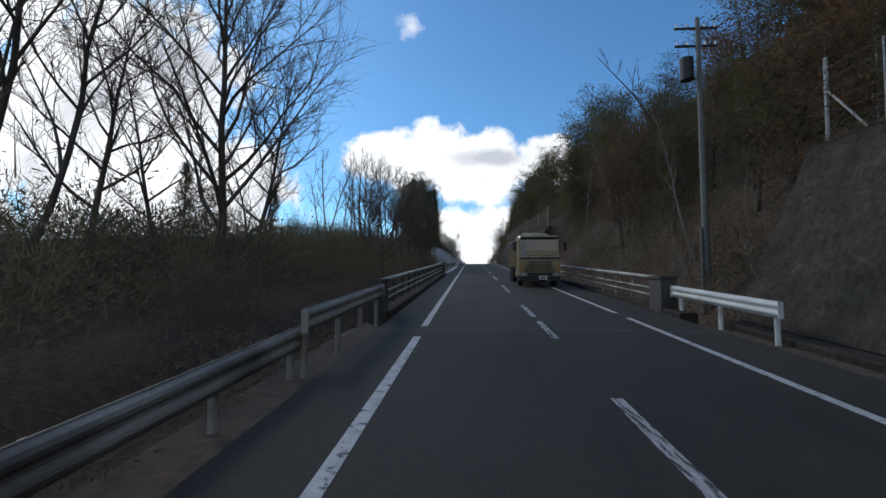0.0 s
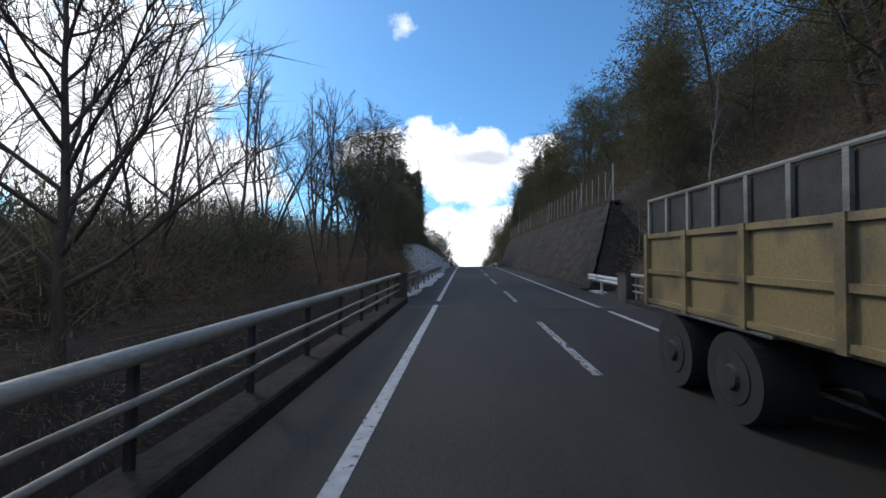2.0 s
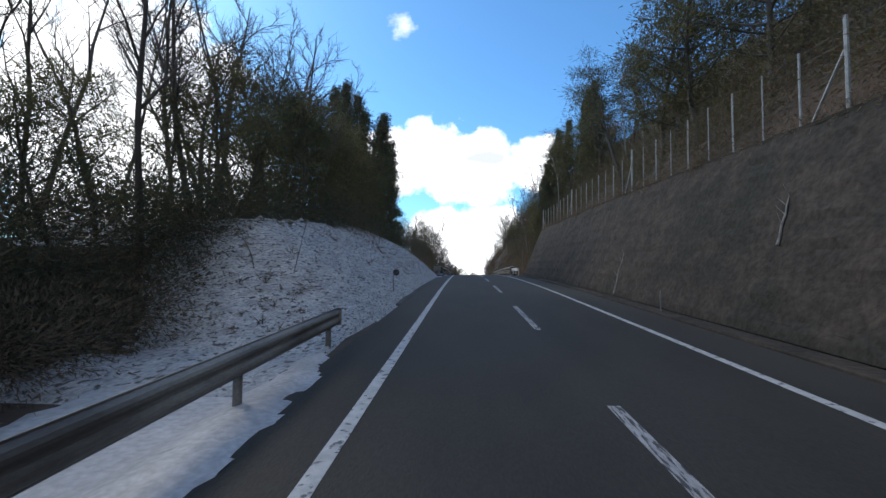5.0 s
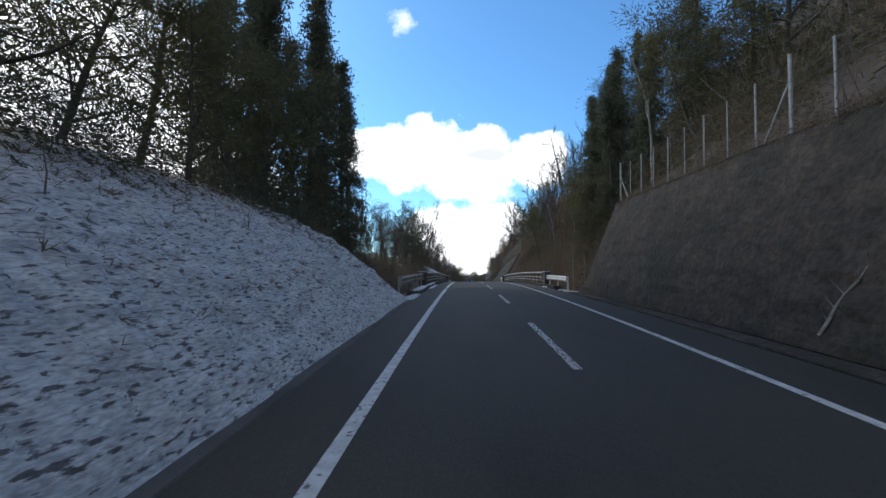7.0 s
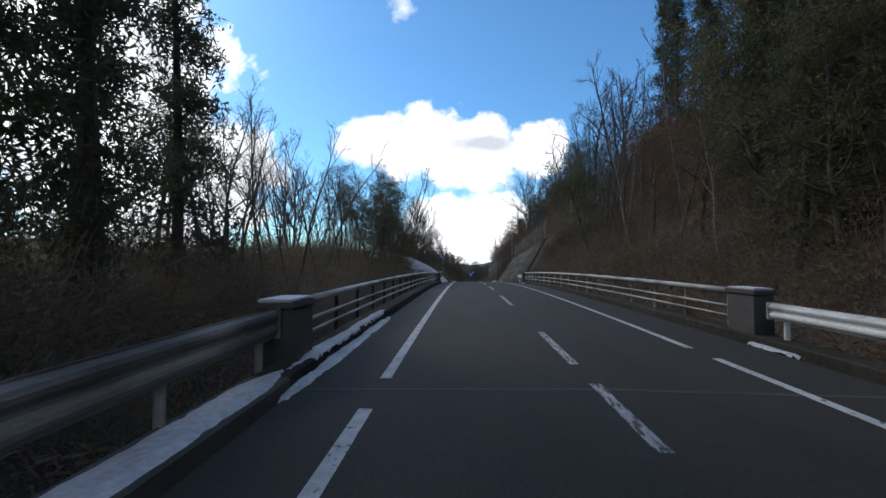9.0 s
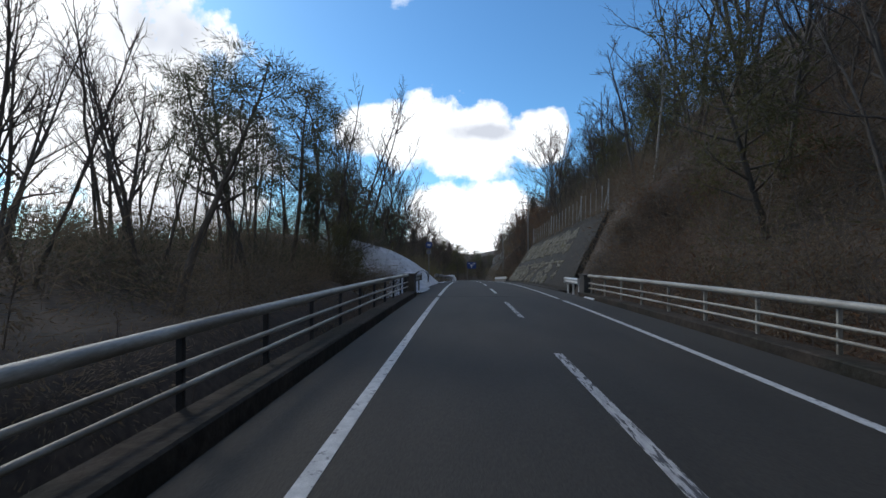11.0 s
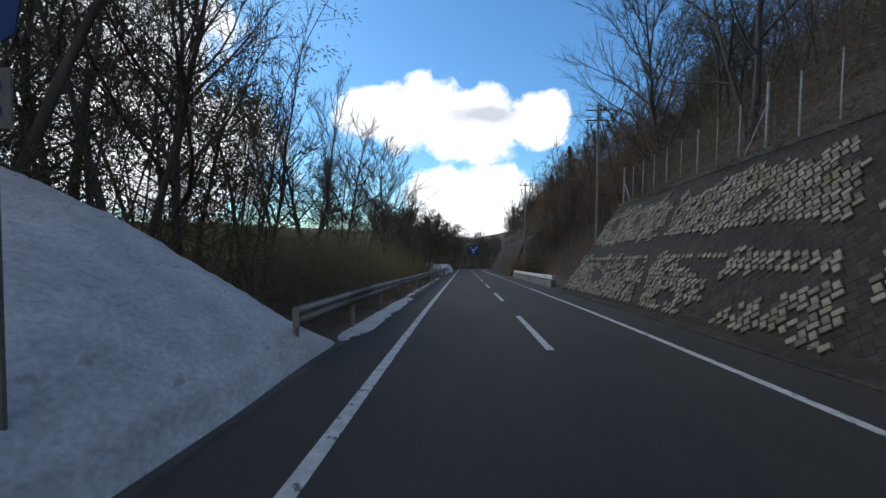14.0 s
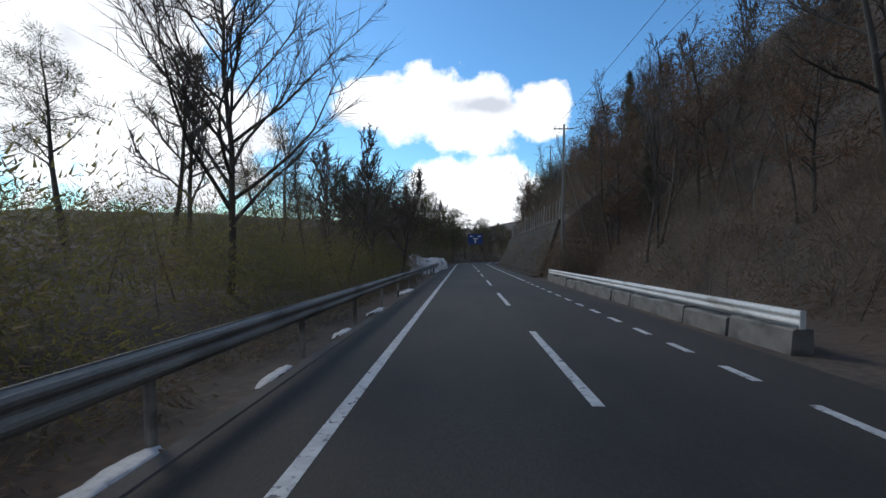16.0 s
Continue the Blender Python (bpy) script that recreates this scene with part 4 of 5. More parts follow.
for x, y, h in ((-12.5, 80, 13), (-14, 86, 14), (-11.8, 75.5, 12), (-15.5, 82, 14), (-13, 91, 14)):
    plant(SPREAD[3], x, y, h)
plant(GREEN, -17, 24, 5.0), plant(CEDAR, -20, 25.5, 7.0), plant(CEDAR, -19, 35, 6.5), plant(GREEN, -15, 31, 4.0)
for x, y, h in ((-11, 42, 10), (-13.5, 45, 12), (-10, 48.5, 11), (-15, 50, 13), (-12, 53, 12), (-9.5, 56, 11), (-14, 58, 13), (-17, 55, 12), (-11, 61, 12.5), (-16, 63, 13),
                (-9, 65, 12), (-13, 67, 13), (-18, 46, 12), (-20, 52, 13), (-19, 60, 12), (-10.5, 71, 12), (-12.5, 75, 13), (-15, 72, 13), (-17.5, 78, 14), (-20, 70, 13),
                (-21, 40, 11), (-22, 65, 13), (-8.8, 44, 7), (-9.4, 38.5, 6), (-11.5, 68, 9), (-14, 80, 12), (-11, 84, 11), (-18, 86, 13)):
    plant(SLIM, x, y, h)
plant(SPREAD[3], -8.8, 47.3, 10.8)
plant(PINE, -8.6, 55.5, 11.0), plant(PINE, -10.6, 57.5, 12.5), plant(PINE, -12.5, 54.0, 11.0)
for x, y, h in ((-6.6, 48.4, 8.7), (-8.0, 50.0, 7.4), (-10.4, 60.5, 11.5), (-11.0, 66.5, 9.5), (-10.8, 79, 8.0)):
    plant(PINE, x, y, h)
for x, y, h in ((-10.2, 66, 4.2), (-11.2, 69.5, 4.8), (-10.6, 62.5, 4.0), (-12.5, 72, 5.5), (-9.4, 73.6, 4.5), (-12, 78, 8.0), (-9.8, 80.5, 7.0), (-11.5, 83, 8.0), (-10.2, 87, 7.4), (-13, 88, 9.0), (-10.8, 91, 7.6),
                (-12.5, 94, 8.5), (-10.6, 96.5, 7.4), (-14, 85, 9.5), (-11.2, 100, 8.5), (-13.5, 98, 10), (-12, 103, 9.5), (-15, 92, 10), (-13.2, 91, 9.5), (-12.5, 74.5, 6.0)):
    plant(GREEN, x, y, h)
for x, y, h in ((-14.2, 104, 19), (-13.0, 106.8, 18.5), (-16.5, 107.5, 21), (-14.5, 109, 21), (-12.0, 110.5, 20), (-12.8, 115, 21), (-12.0, 118.5, 19), (-14.6, 120.5, 21),
                (-12.4, 122.5, 18), (-18, 113, 22), (-15.5, 117, 21)):
    plant(CEDAR, x, y, h)
for x, y, h in ((-13, 127, 10), (-17, 131, 11), (-12, 139, 9), (-15, 143, 11), (-19, 137, 12), (-11, 147, 8)):
    plant(SLIM, x, y, h)
for k in range(22):
    plant((SLIM, SLIM, SLIM, PINE, SLIM)[k % 5], -9.5 - 14 * plant_rng.random() ** 1.3, 152 + 33 * plant_rng.random(), 10 + 4.5 * plant_rng.random())
for x, y, h in ((-14.5, 160, 8.5), (-17, 167, 10)):
    plant(PINE, x, y, h)
for k in range(30):
    plant((SLIM, SPREAD[3:], SLIM, PINE, SLIM)[k % 5], -9.5 - 11 * (0.618 * k % 1.0), 126 + 1.25 * k, 8.0 + 3.0 * plant_rng.random())
plant(CEDAR, -10.3, 172.6, 3.6), plant(CEDAR, -11.6, 158.0, 7.0)
for x, y, h in ((-10.6, 176.0, 11), (-9.2, 180.0, 9.5), (-12.5, 173.5, 12), (-12.5, 181, 11), (-13.5, 168, 11), (-14.5, 178, 12), (-12.5, 183.5, 13)):
    plant(BAMBOO, x, y, h)
for x, y, h in ((-8.6, 157.0, 3.0), (-9.4, 155.0, 3.4), (-10.4, 161.0, 5.0), (-11.8, 164.5, 6.5), (-13, 176, 4.5)):
    plant(GREEN, x, y, h)
for x, y, h in ((-12.0, 181.5, 8.5), (-13.5, 177.0, 10.0), (-15.5, 184.0, 10.0), (-14.0, 190.0, 6.0)):
    plant(GREEN, x, y, h)
plant(LEAN[0], -10.6, 183.6, 12.0, 0.3), plant(LEAN[1], -10.0, 186.4, 10.5, 0.1), plant(LEAN[0], -9.4, 190.0, 8.0, -0.2)
plant(SPREAD[1], -13.5, 172.5, 13.0, 2.6), plant(SLIM, -10.4, 173.0, 14.5), plant(SPREAD[2], -9.8, 177.5, 12.0), plant(SPREAD[1], -9.6, 187.5, 9.5, 3.9), plant(SPREAD[3], -11.5, 184.5, 11.0), plant(SPREAD[1], -10.0, 194.0, 10.5, 1.0), plant(SPREAD[2], -8.6, 201.0, 10.8, 1.2), plant(SPREAD[1], -13.5, 192, 11)
plant(PINE, -16.5, 204, 8.5), plant(SLIM, -7.4, 209, 6.0), plant(SLIM, -8.4, 216, 6.0)
for k in range(26):
    plant((PINE, STOUT, SLIM, STOUT)[k % 4], -7.0 - 14 * plant_rng.random(), 210 + 48 * plant_rng.random(), 8.0 + 4.0 * plant_rng.random())
for k in range(28):
    plant((PINE, STOUT, GREEN, STOUT)[k % 4], -7.5 - 16 * plant_rng.random(), 256 + 75 * plant_rng.random(), 8.5 + 4.5 * plant_rng.random())
for k in range(46):
    plant((STOUT, PINE, STOUT, GREEN, STOUT)[k % 5], -6.6 - 17 * (0.618 * k % 1.0), 222 + 2.6 * k, 8.5 + 3.5 * plant_rng.random())
# right hillside
for k in range(190):
    y = -6 + 346 * (k + plant_rng.random()) / 190
    x = 9.3 + 12 * plant_rng.random() ** 1.2
    if any(a < y < b for a, b in BRIDGES):
        x -= 0.8
    w = plant_rng.random()
    if y < 45:
        kind, h = ((GREEN, 8) if w < 0.45 else (RUSSET, 7) if w < 0.7 else (PINE, 9) if w < 0.8 else (PALE, 9) if w < 0.9 else (SLIM, 9))
    elif y < 122:
        kind, h = ((GREEN, 7.5) if w < 0.62 else (RUSSET, 6.5) if w < 0.75 else (PINE, 8.5) if w < 0.92 else (PALE, 8))
    elif y < 160:
        kind, h = ((RUSSET, 6) if w < 0.30 else (GREEN, 7) if w < 0.5 else (SLIM, 8) if w < 0.85 else (PALE, 9))
    else:
        kind, h = ((SLIM, 8.5) if w < 0.5 else (SPREAD[3:], 8.0) if w < 0.62 else (RUSSET, 6) if w < 0.70 else (SPREAD[3:], 7.5) if y < 190 else (SLIM, 9))
    if 184 < y < 214:
        h *= 0.72
    plant(kind, x, y, h * plant_rng.uniform(0.95, 1.5))
for x, y, h in ((9.0, 21, 9), (9.5, 33, 10), (10, 46, 9), (10.5, 116, 9.5), (9.2, 126, 8), (10, 138, 9.5), (8.5, 107.2, 11), (9.0, 13, 9)):
    plant(PALE, x, y, h)
for x, y, h in ((9.6, 116.0, 13), (9.0, 121.5, 13), (10.4, 118.8, 15), (10.2, 112.5, 14), (12.5, 122, 16), (12, 104, 12), (12.5, 222, 8), (14.5, 231, 9), (13, 240, 8), (10.8, 126, 12), (13.5, 112, 16), (16.8, 145, 17), (19.5, 144, 18), (18.2, 150, 17), (16.5, 139, 15), (20.5, 138, 17), (15.0, 132, 14), (18.5, 131, 16), (13.2, 128.5, 13)):
    plant(CEDAR, x, y, h)
for x, y, h in ((12.5, 142, 11), (13.5, 151.5, 13), (16.4, 158.5, 15), (14.2, 161, 14.5), (18.5, 163, 15), (12.2, 165.5, 12), (10.2, 184, 12.5), (11.5, 173, 10.5), (14, 177, 11), (16, 183, 11), (12, 189, 9)):
    plant(SPREAD[3], x, y, h)
for k, (x, y, h) in enumerate(((10.5, 12, 6.5), (12.2, 15, 8), (10.8, 19.5, 7), (13.2, 10.5, 8), (14.2, 17.5, 9), (12.4, 23, 8), (10.2, 26, 7), (14.5, 25, 9), (12.0, 30, 8), (10.4, 34, 7), (15.5, 13, 9))):
    plant((GREEN, RUSSET)[k % 2], x, y, h)
for x, y, h in ((13.4, 176, 6.5), (15.0, 180.5, 7.5), (16.4, 185, 7.5), (13.0, 164, 7.0), (14.8, 168.5, 8.0), (16.5, 171.5, 9.0), (12.4, 170, 5.5), (14.2, 192, 8.0), (17.0, 196.5, 9.0)):
    plant(GREEN, x, y, h)
for x, y, h in ((11.0, 143, 9.5), (12.2, 150, 10.0), (12.6, 158, 9.0)):
    plant(SPREAD[3], x, y, h)
for k in range(64):
    y = 194 + 140 * (k + plant_rng.random()) / 64
    plant((RUSSET, STOUT, SLIM, RUSSET, STOUT)[k % 5], 10.5 + 15 * (0.618 * k % 1.0), y, 6.0 + 3.5 * plant_rng.random())
for k in range(22):
    plant((STOUT, GREEN, RUSSET)[k % 3], 8.6 + 6 * (0.618 * k % 1.0), 258 + 3.6 * k, 6.5 + 3.0 * plant_rng.random())
for k, (x, y, h) in enumerate(((13.4, 198, 17), (12.6, 203.5, 14), (15, 206, 11), (14.6, 217, 11))):
    plant(SPREAD[(0, 3, 1, 3)[k % 4]], x, y, h)


# ---- undergrowth ----
def brush(name, spots, mat, seed, label, leaf=0.11, count=130, wide=0.9, high=1.2):
    """Low tangled growth: tufts of small leaves and upright stems."""
    r = np.random.default_rng(seed)
    pts, sv, sf = [], [], []
    for x, y, k in spots:
        g = ground_at(x, y)
        m = int(count * k * 1.12)
        d = np.clip(r.normal(0, 1, (m, 3)), -1.7, 1.7) * np.array([0.5 * wide, 0.5 * wide, 0.32 * high]) * k
        pts.append(np.array(g) + d + np.array([0, 0, 0.40 * high * k]))
    v, f = leaf_mesh(np.concatenate(pts), leaf * 1.08, seed)
    return tagged(piece(name, v.tolist(), f.tolist(), mat), label, "undergrowth", kind="stuff")


def stems(spots, seed, label, high=2.4, mat="twig"):
    rnd = random.Random(seed)
    verts, faces = [], []
    for x, y, k in spots:
        p = Vector(ground_at(x, y))
        for i in range(3):
            q = p + Vector((rnd.gauss(0, 0.5), rnd.gauss(0, 0.5), -0.2))
            path, radii, _ = limb(q, Vector((rnd.gauss(0, 0.22), rnd.gauss(0, 0.22), 1)), high * k * rnd.uniform(0.6, 1.3), 0.018, 0.1, rnd, 3, 0.12)
            tube(path, radii, 3, verts, faces)
            for j in range(1):
                a, r_, d = along(path, radii, rnd.uniform(0.35, 0.9))
                tp, tr, _ = limb(a, d + Vector((rnd.gauss(0, 0.5), rnd.gauss(0, 0.5), 0.2)), high * 0.35 * rnd.uniform(0.5, 1.2), 0.010, 0.1, rnd, 2, 0.1)
                tube(tp, tr, 3, verts, faces)
    return tagged(piece("saplings", verts, faces, mat), label, "undergrowth", kind="stuff")


def scatter(n, x0, x1, y0, y1, seed, lo=0.6, hi=1.3, power=1.0):
    r = random.Random(seed)
    return [(x0 + (x1 - x0) * r.random() ** power, y0 + (y1 - y0) * r.random(), r.uniform(lo, hi)) for _ in range(n)]


def off_wall(spots):
    return [s for s in spots if not any(a - 0.5 < s[1] < b + 0.3 and s[0] < h + 0.9 for a, b, _, h, _ in WALLS) and not (192 < s[1] < 226 and s[0] < 8.2)]


def clear(spots):
    """Without those that would stand in the snow banks."""
    return [s for s in spots if not (66 < s[1] < 106 and s[0] > -9.0) and not (160.5 < s[1] < 177 and s[0] > -9.0)]


def thicket(spots, seed, label, tall=2.2, mat="twig", count=85):
    """A tangle of fine upright twigs."""
    r = np.random.default_rng(seed)
    pts = []
    for x, y, k in spots:
        d = r.normal(0, 1, (int(count * k), 3)) * np.array([0.75, 0.75, 0.30 * tall]) * k
        pts.append(np.array(ground_at(x, y)) + d + np.array([0, 0, 0.42 * tall * k]))
    v, f = leaf_mesh(np.concatenate(pts), 0.030, seed, 24, -1.1)
    return tagged(piece("thicket", v.tolist(), f.tolist(), mat), label, "undergrowth", kind="stuff")


brush("brush", scatter(380, -9.5, -26, -12, 66, 1, 0.8, 1.7), "brush", 1, "dark dry brush covering the valley side", 0.064, 200, 1.2, 1.6)
brush("near_brush", scatter(220, -6.3, -9.8, -8, 63, 41, 0.7, 1.25), "brush", 41, "fine dry brush behind the guardrail", 0.040, 420, 1.3, 1.5)
brush("hedge", scatter(118, -10.6, -14.0, -4, 46, 77, 1.0, 1.4), "cedar", 77, "tall dark evergreen hedge along the valley side", 0.072, 420, 1.2, 2.5)
brush("near_brush", clear(scatter(190, -6.3, -9.8, 108, 176, 42, 0.7, 1.25)), "brush", 42, "fine dry brush beyond the railing", 0.040, 420, 1.3, 1.5)
brush("bank_grass", [(h + 0.40, a + 3.6 + (b_ - a - 4.0) * k / 150 + 0.1 * math.sin(7.0 * k), 0.50 + 0.14 * math.sin(3.1 * k)) for a, b_, _, h, _ in WALLS[:2] for k in range(150)], "brush", 43, "brown dry grass along the top of the wall", 0.05, 110, 1.2, 1.3)


def edge_grass(n, seed, label):
    """Dry grass that hangs over the top edge of a wall."""
    a, b_, foot, h, high = WALLS[n]
    r = np.random.default_rng(seed)
    pts = []
    for k in range(int((b_ - a - 4) * 5)):
        y = a + 3.4 + (b_ - a - 3.8) * r.random()
        size = r.uniform(0.5, 1.25)
        d = np.clip(r.normal(0, 1, (56, 3)), -2, 2) * np.array([0.20, 0.25, 0.17]) * size
        d[:, 2] -= 0.5 * np.maximum(0, -d[:, 0])
        pts.append(np.array([h + 0.05 + 0.45 * r.random() + C(y), y, S(y) + high + 0.16]) + d)
    v, f = leaf_mesh(np.concatenate(pts), 0.044, seed, 5.0, -0.5)
    return tagged(piece("edge_grass", v.tolist(), f.tolist(), "brush"), label, "undergrowth", kind="stuff")


edge_grass(0, 68, "ragged dry grass hanging over the edge of the tall wall")
edge_grass(1, 69, "ragged dry grass hanging over the edge of the pale wall")
edge_grass(3, 70, "ragged dry grass hanging over the edge of the first wall")
brush("brush", scatter(130, -9.5, -20, 64, 112, 2, 0.8, 1.6), "brush", 2, "dark dry brush under the trees", 0.056, 340, 1.2, 1.6)
brush("brush", clear(scatter(300, -9.5, -24, 110, 176, 3, 0.8, 1.6)), "brush", 3, "dark dry brush beyond the bridge railing", 0.058, 300, 1.2, 1.6)
brush("evergreen_brush", clear(scatter(220, -9.5, -24, -10, 72, 4, 0.8, 1.6)), "cedar", 4, "dark evergreen bushes on the valley side", 0.060, 300, 1.2, 1.8)
brush("evergreen_brush", clear(scatter(150, -9.5, -22, 112, 182, 5, 0.8, 1.6)), "cedar", 5, "dark evergreen bushes under the trees", 0.058, 300, 1.2, 1.8)
brush("bamboo_grass", scatter(520, -7.2, -30, 176, 262, 6, 0.8, 1.8), "bamboo", 6, "yellow-green bamboo grass on the slope", 0.064, 190, 1.3, 1.9)
brush("brush", scatter(260, -6.4, -26, 176, 300, 7, 0.7, 1.5), "brush", 7, "dry brown brush among the bamboo grass", 0.060, 230, 1.2, 1.6)
brush("bush", [(-8.8 - 0.9 * (k % 3), 65.0 + 0.42 * k, 0.95 + 0.2 * (k % 2)) for k in range(27)], "cedar", 8, "dark bush overhanging the edge of the snow bank", 0.045, 560, 1.1, 1.6)
brush("bush", [(-7.2 - 0.8 * (k % 3), 156.2 + 0.6 * k, 1.0 + 0.25 * (k % 2)) for k in range(8)], "brush", 9, "dry bush at the edge of the snow heap", 0.050, 240, 1.0, 1.6)
brush("bush", [(-7.75 - 0.5 * (k % 4) - 0.18 * max(0.0, 60.5 + 0.3 * k - 66.0), 60.5 + 0.3 * k, 0.75 + 0.2 * (0.37 * k % 1.0)) for k in range(44)], "brush", 72, "dark dry bushes along the edge of the snow", 0.038, 480, 1.1, 1.7)
brush("bush", scatter(36, -9.0, -12.5, 59, 75, 73, 1.1, 1.6), "cedar", 73, "tall dark evergreen bushes beside the snow bank", 0.056, 380, 1.15, 2.3)
brush("bush", scatter(34, -6.4, -9.2, 154.8, 161.5, 71, 0.7, 1.25), "brush", 71, "dark tangled bush before the heap of snow", 0.040, 420, 1.1, 1.9)
brush("brush", scatter(70, -6.0, -10.5, 106.5, 122, 31, 0.8, 1.4), "brush", 31, "dark dry brush behind the guardrail", 0.065, 280, 1.2, 1.6)
brush("bush", scatter(46, -8.4, -12.0, 97.5, 113, 44, 0.8, 1.4), "cedar", 44, "dark low evergreen bushes behind the snow bank", 0.058, 360, 1.2, 1.5)
brush("bush", [(-9.0 - 4.0 * (0.618 * k % 1.0), 71.0 + 0.31 * k, 1.0 + 0.35 * (0.37 * k % 1.0)) for k in range(80)], "cedar", 46, "dark evergreen thicket on top of the snow bank", 0.056, 380, 1.25, 1.9)
brush("bush", scatter(44, -9.5, -12.0, 158, 173.5, 52, 0.9, 1.35), "cedar", 52, "dark evergreen thicket behind the heap of snow", 0.055, 380, 1.2, 1.9)
brush("bush", scatter(70, 5.3, 6.8, 227, 285, 53, 0.4, 0.8), "brush", 53, "dry brush along the foot of the far wall", 0.06, 200, 1.2, 1.9)
brush("verge_grass", scatter(110, -5.2, -6.9, 42.5, 63, 56, 0.35, 0.65), "brush", 56, "dry grass and litter behind the guardrail", 0.045, 170, 1.2, 1.3)
brush("verge_grass", scatter(70, -5.1, -6.9, -8, 12, 57, 0.35, 0.65), "brush", 57, "dry grass and litter before the bridge", 0.045, 170, 1.2, 1.3)
brush("verge_grass", scatter(170, -5.1, -6.7, 177, 225, 58, 0.35, 0.65), "brush", 58, "dry grass and litter below the long guardrail", 0.045, 170, 1.2, 1.3)
brush("slope_shrub", scatter(150, 8.0, 14, 48, 110, 54, 0.6, 1.2), "evergreen", 54, "low evergreen shrubs above the retaining wall", 0.07, 150, 1.3, 1.5)
brush("slope_shrub", scatter(170, 9.0, 15, 158, 196, 55, 0.6, 1.2), "brush", 55, "low dry shrubs above the pale wall", 0.06, 150, 1.3, 1.5)
thicket(scatter(150, 8.2, 14, 158, 226, 67, 0.7, 1.2), 67, "fine bare twigs above the pale wall", 2.0, "brush")
brush("bush", scatter(34, 5.6, 10.0, 153.6, 157.2, 45, 0.5, 0.9), "brush", 45, "dry bushes at the end of the wall", 0.042, 380, 1.2, 1.5)
brush("hillside_brush", off_wall(scatter(1000, 6.6, 22, -10, 160, 10, 0.7, 1.6, 1.4)), "brush", 10, "dark dry brush on the steep hillside", 0.064, 125, 1.3, 1.6)
brush("hillside_russet", off_wall(scatter(560, 6.6, 22, -10, 300, 11, 0.7, 1.5, 1.4)), "russet", 11, "russet dead leaves and bracken on the hillside", 0.062, 180, 1.2, 1.3)
brush("hillside_evergreen", off_wall(scatter(460, 8.0, 22, -10, 150, 12, 0.8, 1.7, 1.3)), "evergreen", 12, "evergreen shrubs on the hillside", 0.064, 220, 1.2, 1.7)
brush("gorge_brush", scatter(330, 6.2, 20, 112, 157, 18, 0.8, 1.6, 1.1), "brush", 18, "dark dry brush on the slope beyond the bridge", 0.056, 230, 1.3, 1.8)
brush("gorge_russet", scatter(120, 6.4, 15, 112, 157, 19, 0.8, 1.5, 1.1), "russet", 19, "russet leaves on the slope beyond the bridge", 0.08, 150, 1.3, 1.6)
stems(scatter(220, 6.4, 20, 112, 158, 20, 0.9, 1.9, 1.1), 20, "thin bare saplings on the slope beyond the bridge")
brush("hillside_brush", off_wall(scatter(860, 7.2, 24, 150, 345, 13, 0.7, 1.6, 1.4)), "brush", 13, "brown dry brush on the hillside", 0.060, 140, 1.3, 1.7)
stems(scatter(300, -7, -24, -8, 250, 14), 14, "thin bare saplings on the bank")
stems(off_wall(scatter(300, 6.8, 22, -8, 190, 15, 0.7, 1.5, 1.3)), 15, "thin bare saplings on the hillside")
stems(off_wall(scatter(420, 8.2, 22, 190, 310, 17, 0.9, 1.9, 1.2)), 17, "dense thin bare saplings on the brown hillside")
stems(off_wall(scatter(70, 7.5, 18, -8, 290, 16, 0.8, 1.6, 1.3)), 16, "pale dead stems on the hillside", 3.0, "pale_bark")


thicket(off_wall(scatter(900, 8.0, 27, 155, 345, 61, 0.9, 1.8, 1.2)), 61, "fine bare twigs covering the brown hillside", 2.6, "brush")
thicket(off_wall(scatter(420, 7.0, 24, -10, 155, 62, 0.8, 1.6, 1.2)), 62, "fine bare twigs on the dark hillside", 2.4, "brush")
thicket(off_wall(scatter(300, 7.6, 20, 226, 345, 66, 1.0, 1.9)), 66, "fine bare twigs above the far wall", 3.0, "brush")
thicket(scatter(170, -7.2, -18, 204, 264, 63, 1.0, 1.8), 63, "fine bare twigs of young trees beside the road", 3.6, "brush")
thicket(scatter(200, -8, -24, -10, 66, 64, 0.9, 1.7), 64, "fine bare twigs on the valley side", 2.6, "brush")
thicket(clear(scatter(200, -8, -22, 108, 180, 65, 0.9, 1.7)), 65, "fine bare twigs beyond the bridge", 2.8, "brush")
brush("near_brush", scatter(90, -6.3, -10.5, 176, 193, 47, 0.9, 1.5), "brush", 47, "dense dark brush behind the guardrail", 0.042, 420, 1.2, 1.9)
brush("near_brush", scatter(130, -6.3, -10.5, 182, 222, 48, 0.7, 1.2), "bamboo", 48, "low bamboo grass behind the guardrail", 0.045, 330, 1.3, 1.7)
brush("far_brush", scatter(190, -6.0, -22, 228, 345, 74, 1.1, 1.9), "brush", 74, "dark brush below the woods at the bend", 0.11, 130, 1.3, 2.2)
brush("far_brush", scatter(150, -6.5, -22, 232, 345, 75, 1.1, 1.9), "cedar", 75, "dark evergreen brush below the woods at the bend", 0.11, 130, 1.3, 2.6)
brush("near_brush", scatter(30, -8.0, -10.5, 58, 66.5, 49, 0.8, 1.2), "brush", 49, "dark brush at the end of the snow bank", 0.055, 320, 1.2, 1.5)
